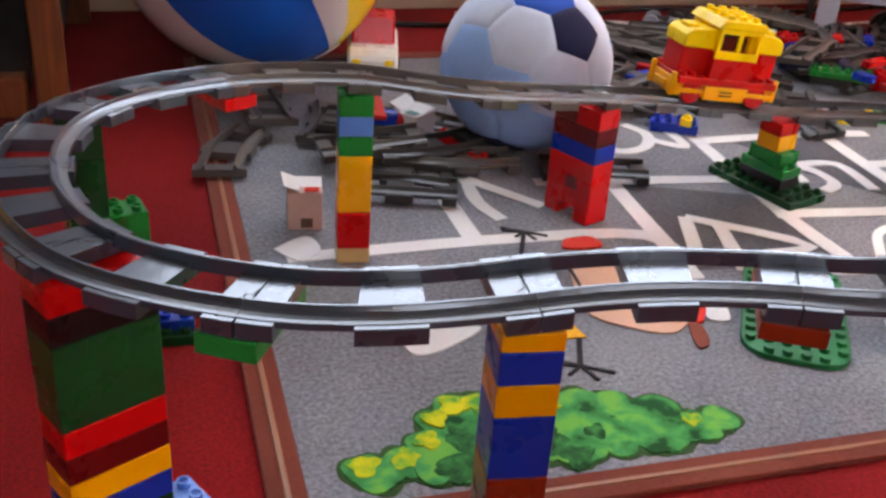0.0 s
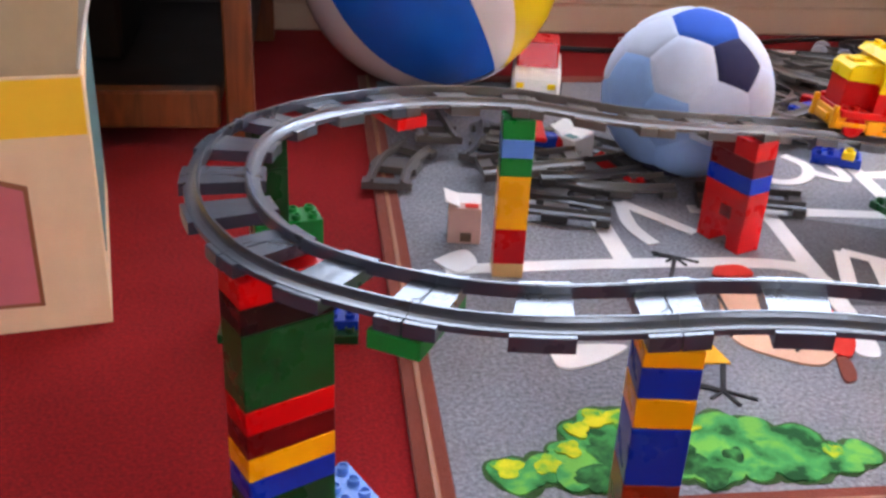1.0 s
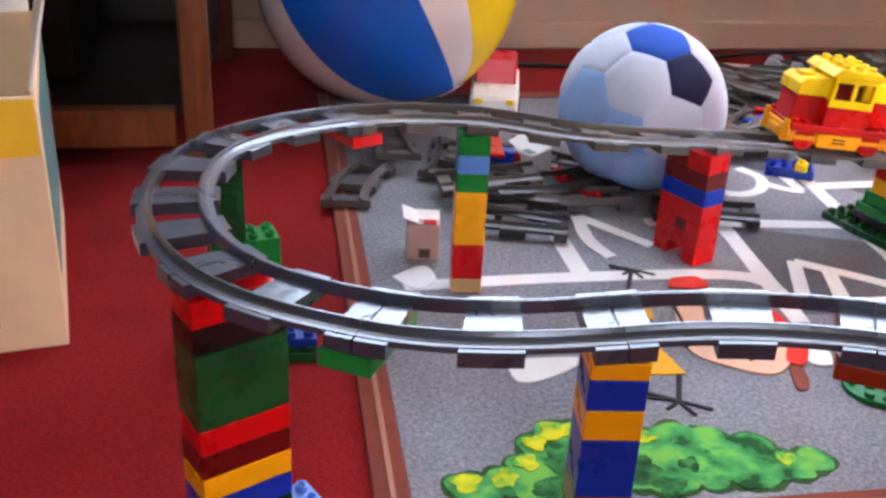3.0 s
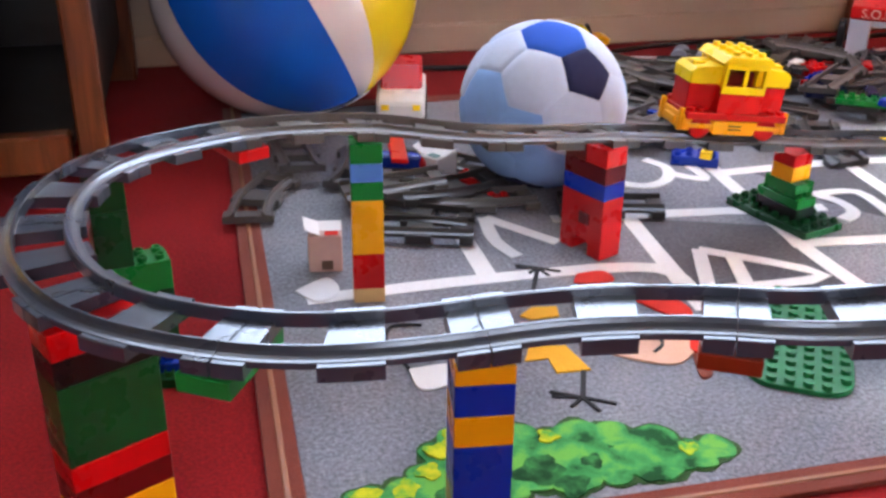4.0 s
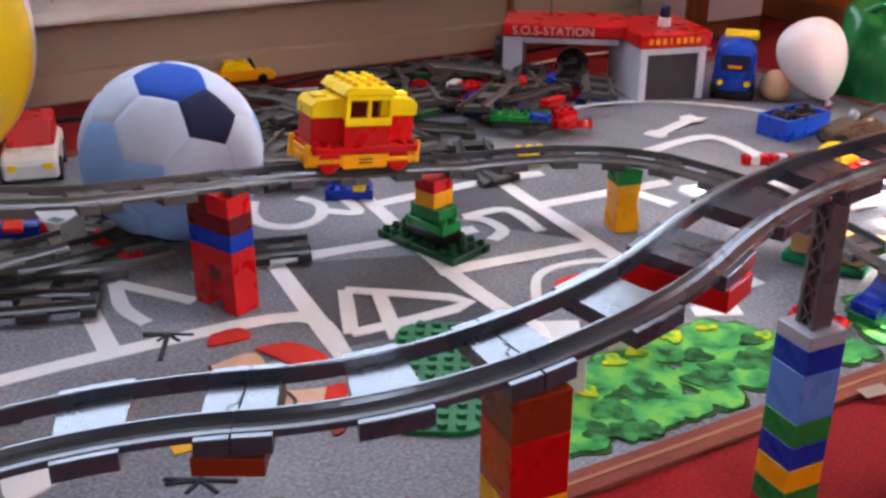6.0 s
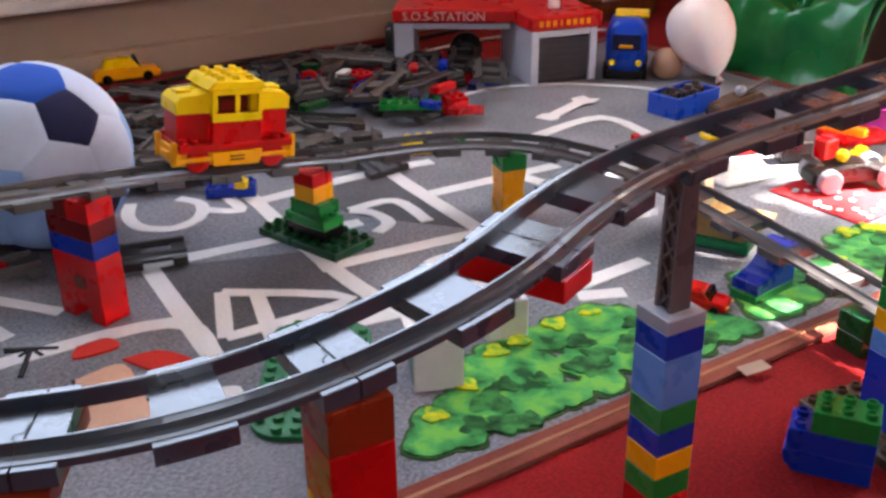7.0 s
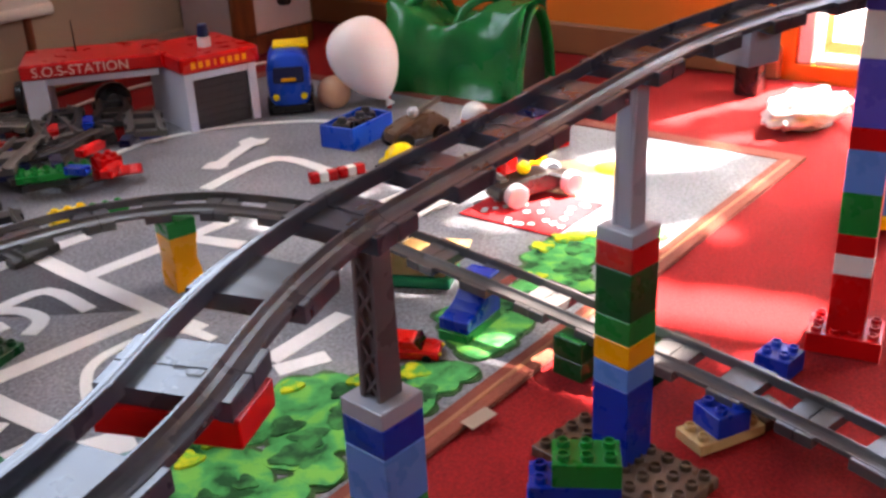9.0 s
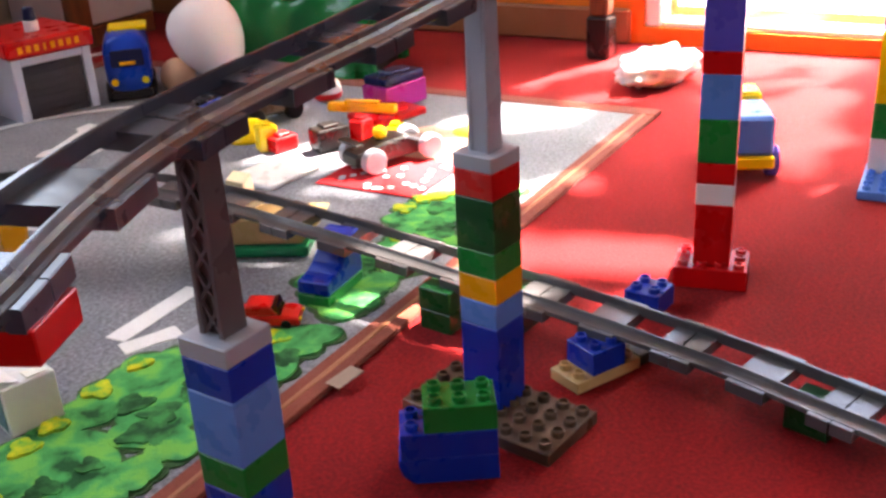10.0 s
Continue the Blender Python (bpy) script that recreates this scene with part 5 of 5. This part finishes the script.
toy_car(pose(0.503, 1.016, RUGZ, 0, 0, -25), RED, RED, (0.058, 0.028, 0.022), "small shiny red toy car with yellow lights")
toy_car(pose(-0.515, 1.328, RUGZ, 0, 0, -66), WHITE, RED, (0.13, 0.074, 0.084), "red toy car with a white front", RED)
toy_car(pose(-0.39, 1.86, 0.0, 0, 0, 30), ORANGE, LEMON, (0.12, 0.05, 0.045), "yellow toy car parked along the wall", BLACK)
bu = thing("toy_truck", pose(0.516, 1.905, 0.0, 0, 0, -98), "rounded blue toy truck with a yellow roof edge", "toy truck")
shell = []
for x, grow in ((-0.058, 0.90), (-0.054, 0.98), (0.03, 1.0), (0.046, 0.97), (0.056, 0.86)):
    row = []
    for k in range(24):
        a = 2 * math.pi * k / 24
        ca, sa = math.cos(a), math.sin(a)
        row.append((x - 0.012 * max(0.0, sa) * (x > 0.04), math.copysign(abs(ca) ** 0.55, ca) * 0.036 * grow, 0.060 + math.copysign(abs(sa) ** 0.6, sa) * 0.045 * grow))
    shell.append(row)
part("body", loft(shell), SHADEBLUE, bu, smooth=True)
part("windscreen", box(0.006, 0.05, 0.026, Matrix.Translation((0.0525, 0, 0.058)) @ pose(0, 0, 0, 0, -12, 0), 0.002), NAVY, bu)
part("dashboard", box(0.004, 0.024, 0.006, Matrix.Translation((0.0550, 0, 0.061)) @ pose(0, 0, 0, 0, -12, 0), 0.001), ORANGE, bu)
part("roof_edge", box(0.05, 0.06, 0.008, Matrix.Translation((-0.03, 0.006, 0.1005)), 0.003), LEMON, bu, "yellow roof edge")
part("bumper", box(0.012, 0.062, 0.014, Matrix.Translation((0.052, 0, 0.008)), 0.003), BLACK, bu)
for sy in (-1, 1):
    part("headlight", rod(0.006, 0.005, 0.004, 14, Matrix.Translation((0.0555, sy * 0.023, 0.036)) @ pose(0, 0, 0, 0, 90, 0)), LEMON, bu)
    for x in (-0.034, 0.032):
        part("wheel", rod(0.017, 0.017, 0.012, 20, Matrix.Translation((x, sy * 0.032 + 0.006, 0.017)) @ pose(0, 0, 0, 90, 0, 0), None, 0.002), BLACK, bu)
to = thing("toy_boat", pose(0.545, 1.178, RUGZ, 0, 0, -28), "tan toy boat on a green base with a cream sail block", "toy")
part("base", box(0.095, 0.055, 0.012, None, 0.004, None, 2), plastic("sea_green_plastic", (20, 150, 100)), to)
part("hull", prism([(-0.044, 0.0), (0.034, 0.0), (0.058, 0.026), (-0.048, 0.026)], 0.044, Matrix.Translation((0.006, 0, 0.0125)), None, 0.001), TAN, to)
part("block", prism([(-0.03, 0), (-0.008, 0), (-0.012, 0.036), (-0.03, 0.04)], 0.03, Matrix.Translation((0, 0, 0.0387)), None, 0.001), plastic("cream_plastic", (236, 226, 190)), to)
rb = thing("toy_plane", pose(-0.398, 1.052, 0.03, 0, 6, 30), "red, blue and yellow toy plane on loose track", "toy")
part("fuselage", box(0.075, 0.018, 0.02, None, 0.005, None, 2), BLUE, rb)
part("wing", box(0.022, 0.085, 0.006, Matrix.Translation((0.006, 0, 0.0202)), 0.002), RED, rb)
part("tail", box(0.012, 0.03, 0.016, Matrix.Translation((-0.033, 0, 0.0202)), 0.002), LEMON, rb)
part("nose", ball(0.011, Matrix.Translation((0.042, 0, 0.01)), None, 2), RED, rb)

# ---- fire station ----
ss = thing("toy_station", pose(0.112, 1.906, 0, 0, 0, 0), "white toy rescue station with a red roof", "toy building")
STW = plastic("station_white_plastic", (206, 206, 220), 0.4)
part("end_wall", box(0.036, 0.10, 0.098, Matrix.Translation((0.006, 0.03, 0)), 0.002), STW, ss)
part("beam", box(0.17, 0.012, 0.012, Matrix.Translation((0.11, -0.012, 0.086)), 0.001), STW, ss)
part("back_beam", box(0.17, 0.012, 0.02, Matrix.Translation((0.11, 0.075, 0.078)), 0.001), STW, ss)
part("roof", box(0.215, 0.12, 0.024, Matrix.Translation((0.095, 0.032, 0.0985)), 0.003), RED, ss)
gm = Matrix.Translation((0.268, -0.014, 0)) @ pose(0, 0, 0, 0, 0, 22)
for sx in (-0.055, 0.055):
    part("garage_wall", box(0.014, 0.14, 0.098, gm @ Matrix.Translation((sx, 0.012, 0)), 0.001), STW, ss)
part("garage_lintel", box(0.096, 0.012, 0.012, gm @ Matrix.Translation((0, -0.052, 0.086)), 0.001), STW, ss)
part("garage_back", box(0.096, 0.006, 0.098, gm @ Matrix.Translation((0, 0.078, 0)), 0.001), STW, ss)
gd = part("garage_door", box(0.096, 0.004, 0.086, gm @ Matrix.Translation((0, -0.05, 0)), 0.0005), surface("dark_shutter", (52, 44, 48), 0.5, 30, 0.1), ss)
for k in range(7):
    part("slat", box(0.094, 0.0016, 0.009, gm @ Matrix.Translation((0, -0.0525, 0.004 + 0.0115 * k)), 0.0005), surface("dark_slat", (58, 50, 54), 0.5, 30, 0.1) if k == 0 else bpy.data.materials["dark_slat"], gd)
part("garage_roof", box(0.135, 0.155, 0.026, gm @ Matrix.Translation((0, 0.012, 0.0985)), 0.003), RED, ss)
bc = part("beacon", rod(0.011, 0.011, 0.016, 16, gm @ Matrix.Translation((0.0, -0.01, 0.1248)), None, 0.001), WHITE, ss)
part("beacon_lens", rod(0.010, 0.008, 0.02, 16, gm @ Matrix.Translation((0.0, -0.01, 0.141)), None, 0.002), NAVY, bc)
part("aerial", rod(0.0012, 0.0008, 0.05, 8, Matrix.Translation((0.07, 0.05, 0.1225))), BLACK, ss)
part("hose_wheel", rod(0.035, 0.035, 0.012, 24, Matrix.Translation((-0.018, 0.03, 0.052)) @ pose(0, 0, 0, 0, 90, 0) @ Matrix.Translation((0, 0, -0.012)), None, 0.002), BLACK, ss)
ty = thing("rubber_tyre_toy", pose(0.225, 1.98, 0.0, 0, 0, 10), "black toy tyre standing behind the station", "tyre")
part("tyre", rod(0.03, 0.03, 0.02, 28, Matrix.Translation((0, 0.01, 0.03)) @ pose(0, 0, 0, 90, 0, 0), None, 0.005), BLACK, ty)
part("rim", rod(0.012, 0.012, 0.022, 20, Matrix.Translation((0, 0.011, 0.03)) @ pose(0, 0, 0, 90, 0, 0)), OLDRAIL, ty)
LETTER = surface("white_lettering", (236, 190, 180), 0.5, 30, 0.04)


def lettering(words, size, m, parent, mat):
    c = bpy.data.curves.new("lettering", "FONT")
    c.body, c.size, c.extrude, c.align_x = words, size, 0.0003, "LEFT"
    tmp = bpy.data.objects.new("lettering", c)
    me = bpy.data.meshes.new_from_object(tmp)
    bpy.data.objects.remove(tmp)
    me.materials.append(mat)
    ob = new("lettering", me)
    ob.parent, ob.matrix_local = parent, m
    return ob


lettering("S.O.S-STATION", 0.022, Matrix.Translation((0.005, -0.0286, 0.103)) @ pose(0, 0, 0, 90, 0, 0), ss, LETTER)
for k in range(8):
    part("letter_bar", box(0.007 if k != 3 else 0.003, 0.0006, 0.010, gm @ Matrix.Translation((-0.048 + 0.0125 * k, -0.0661, 0.106)), 0), ORANGE, ss)

# ---- balloon, peach ball, bag ----
bl = thing("balloon", Matrix.Translation((0.638, 1.862, 0.0)), "white inflated balloon resting on the carpet", "balloon")
rings = []
ax = Vector((0.34, -0.42, -0.84)).normalized()
qx = ax.to_track_quat("Z", "Y")
for k in range(25):
    t = k / 24
    ang = math.pi * t
    r = 0.0625 * math.sin(ang) ** 0.85 * (1 - 0.42 * t * t) + 0.0015
    rings.append([qx @ Vector((r * math.cos(a * math.pi / 14), r * math.sin(a * math.pi / 14), -0.062 * math.cos(ang) + 0.02 * t**4)) + Vector((0, 0, 0.088)) for a in range(28)])
part("skin", loft(rings), RUBBER, bl, smooth=True)
kn = rod(0.003, 0.008, 0.012, 14)
part("knot", kn, RUBBER, bl).matrix_local = Matrix.Translation(Vector((0, 0, 0.088)) + ax * 0.080) @ qx.to_matrix().to_4x4()
part("ribbon", box(0.007, 0.003, 0.028, Matrix.Translation(Vector((0.03, -0.035, 0.0)))), RED, bl)
pb = tagged(link("rubber_ball", ball(0.028, None, None, 3), SKIN, smooth=True), "small peach rubber ball beside the truck", "ball")
pb.matrix_world = Matrix.Translation((0.585, 1.875, 0.0285))
wb = thing("toy_ball", Matrix.Translation((0.770, 1.674, 0.022)), "small white and red toy ball on the rug", "ball")
part("upper", ball(0.021, None, None, 3), PAPER, wb, smooth=True)
part("band", rod(0.0213, 0.0213, 0.012, 24, Matrix.Translation((0, 0, -0.014)), None, 0.003), RED, wb)

bg = thing("green_bag", pose(0.828, 1.905, 0, 0, 0, -42), "shiny green play tunnel bag with a dark round mouth", "bag")
rings = []
rng = random.Random(3)
for i in range(29):
    x = -0.125 + 0.255 * i / 28
    row = []
    for k in range(32):
        a = math.pi * (-0.12 + 1.24 * k / 31)
        w = 0.074 * (1 + 0.05 * math.sin(9 * x * 8 + 3 * a))
        h = 0.166 * (1 - 0.36 * math.exp(-(((x + 0.01) / 0.055) ** 2)) * max(0, math.sin(a)) ** 5)
        n = noise.noise(Vector((x * 16, a * 2.2, 0))) * 0.016 + noise.noise(Vector((x * 40, a * 5, 3))) * 0.005
        ca, sa = math.cos(a), math.sin(a)
        row.append(Vector((x, math.copysign(abs(ca) ** 0.6, ca) * (w + n), max(0.001, math.copysign(abs(sa) ** 0.7, sa) * (h + n)))))
    rings.append(row)
b = bmesh.new()
rows = [[b.verts.new(p) for p in r] for r in rings]
for r0, r1 in zip(rows, rows[1:]):
    for i in range(31):
        b.faces.new((r0[i], r0[i + 1], r1[i + 1], r1[i]))
bmesh.ops.recalc_face_normals(b, faces=b.faces)
cover = part("cover", b, BAG, bg, smooth=True)
so = cover.modifiers.new("thick", "SOLIDIFY")
so.thickness = 0.003
rim = [(0.131, math.cos(math.pi * k / 20) * 0.076, max(0.004, math.sin(math.pi * k / 20) * 0.148)) for k in range(21)]
tube("mouth_rim", rim, 0.006, BAG, bg)
# near-black sheet just inside the rim stands in for the mouth's shade
part("mouth_shade", prism([(math.cos(math.pi * k / 16) * 0.068, math.sin(math.pi * k / 16) * 0.138) for k in range(17)], 0.004, Matrix.Translation((0.118, 0, 0.002)) @ pose(0, 0, 0, 0, 0, 90)), SHADOWY, bg)
for x in (-0.075, 0.035):
    tube("handle", [(x - 0.03, -0.06, 0.10), (x - 0.02, -0.045, 0.142), (x + 0.012, -0.02, 0.165), (x + 0.03, 0.02, 0.15), (x + 0.035, 0.05, 0.10)], 0.008, BAG, bg)

# ---- blue box, brown toy and the lit toys by the door ----
bb = thing("blue_toy_box", pose(0.585, 1.680, RUGZ, 0, 0, 43), "open blue plastic toy tub on the rug", "tub")
for m_ in ((0.104, 0.004, 0, -0.028), (0.104, 0.004, 0, 0.028), (0.004, 0.0515, -0.05, 0), (0.004, 0.0515, 0.05, 0)):
    part("side", box(m_[0], m_[1], 0.034, Matrix.Translation((m_[2], m_[3], 0)), 0.0008), SHADEBLUE, bb)
part("base", box(0.095, 0.05, 0.004, None, 0), SHADEBLUE, bb)
for dx, dy, sx, a in ((-0.03, 0.004, 0.03, 20), (0.004, -0.004, 0.034, -15), (0.032, 0.005, 0.026, 40)):
    tw = thing("toy_wheel_block", bb.matrix_world @ pose(dx, dy, 0.0045, 0, 0, a), "black plastic toy block in the blue tub", "toy", "toys in the tub")
    part("body", box(sx, 0.03, 0.03, None, 0.004, None, 2), BLACK, tw)
    part("knob", rod(0.008, 0.006, 0.008, 14, Matrix.Translation((0, 0, 0.0302))), DARKRAIL, tw)
br = thing("toy_digger", pose(0.665, 1.622, RUGZ, 0, 0, 20), "brown toy digger with black wheels and grey arm", "toy")
part("body", prism([(-0.05, 0.012), (0.045, 0.012), (0.05, 0.03), (0.02, 0.05), (-0.02, 0.042), (-0.05, 0.03)], 0.034, None, None, 0.003), MUD, br)
for x in (-0.035, 0.03):
    for y in (-0.02, 0.02):
        part("wheel", rod(0.014, 0.014, 0.01, 18, Matrix.Translation((x, y + 0.005, 0.014)) @ pose(0, 0, 0, 90, 0, 0), None, 0.001), BLACK, br)
part("arm", box(0.05, 0.008, 0.008, Matrix.Translation((0.02, 0, 0.051)) @ pose(0, 0, 0, 0, -18, 0), 0.001), OLDRAIL, br)
part("lamp", ball(0.009, Matrix.Translation((-0.01, -0.006, 0.052)), None, 2), GREY, br)
ym = thing("yellow_toy_hat", pose(0.622, 1.555, RUGZ, 0, 0, 30), "yellow toy helmet lying on the rug", "toy")
part("dome", loft([[(r * 1.3 * math.cos(a * math.pi / 10), r * math.sin(a * math.pi / 10), z) for a in range(20)] for r, z in ((0.026, 0), (0.026, 0.004), (0.02, 0.006), (0.018, 0.016), (0.011, 0.024), (0.002, 0.026))]), LEMON, ym, smooth=True)
for x, y, a in ((0.505, 1.515, 10), (0.545, 1.525, 15)):
    rw = thing("striped_barrier", pose(x, y, RUGZ, 0, 0, a), "red and white striped toy barrier on the rug", "toy", "toy barriers")
    for k in range(3):
        part("stripe", box(0.0128, 0.012, 0.014, Matrix.Translation(((k - 1) * 0.013, 0, 0)), 0.001), RED if k % 2 == 0 else WHITE, rw)
# spotted cloth
dc = thing("spotted_cloth", pose(0.731, 1.312, RUGZ + 0.001, 0, 0, 37), "red cloth with white spots spread on the rug", "cloth")
part("cloth", box(0.118, 0.136, 0.0016, None, 0.0006), DOTS, dc)
rng = random.Random(9)
for k in range(26):
    x, y = rng.uniform(-0.053, 0.053), rng.uniform(-0.062, 0.062)
    part("spot", rod(0.0042, 0.0042, 0.0006, 12, Matrix.Translation((x, y, 0.0015))), PAPER, dc)
# white slab laid where sunlight falls bright on the rug
wp = tagged(link("white_tray", box(0.085, 0.075, 0.006, None, 0.002), WHITE), "white slab standing in for a sunlit patch on the rug", "tray")
wp.matrix_world = pose(0.607, 1.388, RUGZ, 0, 0, 30)
rc = thing("toy_racer", pose(0.748, 1.352, RUGZ + 0.0032, 0, 0, 14), "black toy racing car with grey wheels on the cloth", "toy car")
part("body", prism([(-0.062, 0.008), (0.062, 0.008), (0.064, 0.018), (0.03, 0.026), (0.012, 0.034), (-0.02, 0.032), (-0.06, 0.024)], 0.036, None, None, 0.003), BLACK, rc)
part("spoiler", box(0.012, 0.04, 0.004, Matrix.Translation((-0.056, 0, 0.0345)), 0.001), BLACK, rc)
for x in (-0.042, 0.042):
    for y in (-1, 1):
        w = part("wheel", rod(0.0155, 0.0155, 0.014, 22, Matrix.Translation((x, y * 0.025 + 0.007, 0.0155)) @ pose(0, 0, 0, 90, 0, 0), None, 0.002), GREY, rc)
part("driver", ball(0.009, Matrix.Translation((-0.015, 0, 0.04)), None, 2), LEMON, rc)
hp = [("beam", ORANGE, 0.770, 1.515, -42, (0.10, 0.016, 0.012), 0.022), ("plate", RED, 0.815, 1.545, 20, (0.09, 0.07, 0.010), 0.0), ("block", MAGENTA, 0.850, 1.60, 25, (0.085, 0.05, 0.035), 0.0), ("slab", NAVY, 0.850, 1.60, 25, (0.08, 0.045, 0.012), 0.0355), ("wheel_block", BLACK, 0.700, 1.45, 10, (0.045, 0.03, 0.03), 0.0), ("block", RED, 0.745, 1.452, 35, (0.026, 0.022, 0.032), 0.0), ("block", RED, 0.645, 1.478, 20, (0.035, 0.022, 0.02), 0.0), ("block", LEMON, 0.628, 1.492, 5, (0.026, 0.022, 0.034), 0.0), ("block", ORANGE, 0.785, 1.432, 60, (0.035, 0.02, 0.022), 0.0)]
for nm, mat, x, y, a, sz, z in hp:
    t = thing("toy_" + nm, pose(x, y, RUGZ + z, 0, 0, a), "bright plastic toy " + nm.replace("_", " ") + " piled in the sun", "toy", "toys in the sun")
    part("body", box(*sz, None, 0.003, None, 2), mat, t)
    part("top", box(sz[0] * 0.5, sz[1] * 0.6, 0.004, Matrix.Translation((0, 0, sz[2] + 0.0002)), 0.001), mat, t)
sp = thing("printed_sun", Matrix.Translation(uv(1.50, 0.62, RUGZ)), "pale orange and peach print on the rug", "print")
part("patch", rod(0.075, 0.075, 0.0006, 28, pose(0, 0, 0)), PEACH, sp)
part("patch", rod(0.03, 0.03, 0.0006, 20, Matrix.Translation((0.055, 0.02, 0.0004))), SUNNY, sp)
tv = thing("toy_truck", pose(1.105, 1.140, 0, 0, 0, 60), "yellow, white and blue toy truck in the sun", "toy truck")
part("chassis", box(0.13, 0.055, 0.014, Matrix.Translation((0, 0, 0.014)), 0.002), LEMON, tv)
part("cab", box(0.04, 0.05, 0.05, Matrix.Translation((0.04, 0, 0.0285)), 0.004), LEMON, tv)
part("load", box(0.075, 0.052, 0.045, Matrix.Translation((-0.024, 0, 0.0285)), 0.004), LTBLUE, tv)
for x in (-0.04, 0.04):
    for y in (-0.028, 0.028):
        part("wheel", rod(0.017, 0.017, 0.014, 20, Matrix.Translation((x, y + 0.007, 0.017)) @ pose(0, 0, 0, 90, 0, 0), None, 0.002), PURPLE, tv)
cu = thing("cushion", pose(1.235, 1.49, 0, 0, 0, 25), "pale crumpled cushion lying by the door", "cushion")
b = ball(1.0, None, None, 4)
for v in b.verts:
    n = noise.noise(v.co * 2.6) * 0.12 + noise.noise(v.co * 6) * 0.05
    v.co = Vector((v.co.x * (0.085 + 0.2 * n), v.co.y * (0.045 + 0.12 * n), max(-0.9, v.co.z) * (0.026 + 0.08 * n) + 0.026))
part("cover", b, PAPER, cu, smooth=True)
bp_ = thing("blue_plate", pose(1.19, 0.99, 0, 0, 0, 40), "light blue studded plate on the carpet", "building plate")
brick(bp_, LTBLUE, 0, 0, 0, 6, 4, 0.0096, 0, True)

fp = thing("brick_plate", pose(-0.405, 0.556, 0, 0, 0, 33), "dark green plate with a blue plate beside the green tower", "building plate")
brick(fp, DKGREEN, 0, 0, 0, 8, 3, 0.0096, 0, True)
brick(fp, BLUE, 0.040, 0.002, 0.0096, 3, 2, 0.0096, 0, True)
tower(1.203, 1.018, 40, [(WHITE, 2, 2, 2), (GREEN, 2, 2, 2), (LEMON, 4, 2, 2), (PURPLE, 3, 2, 2)], "tower of white, green, yellow and violet bricks in the sun", 0.215, 0.0098)
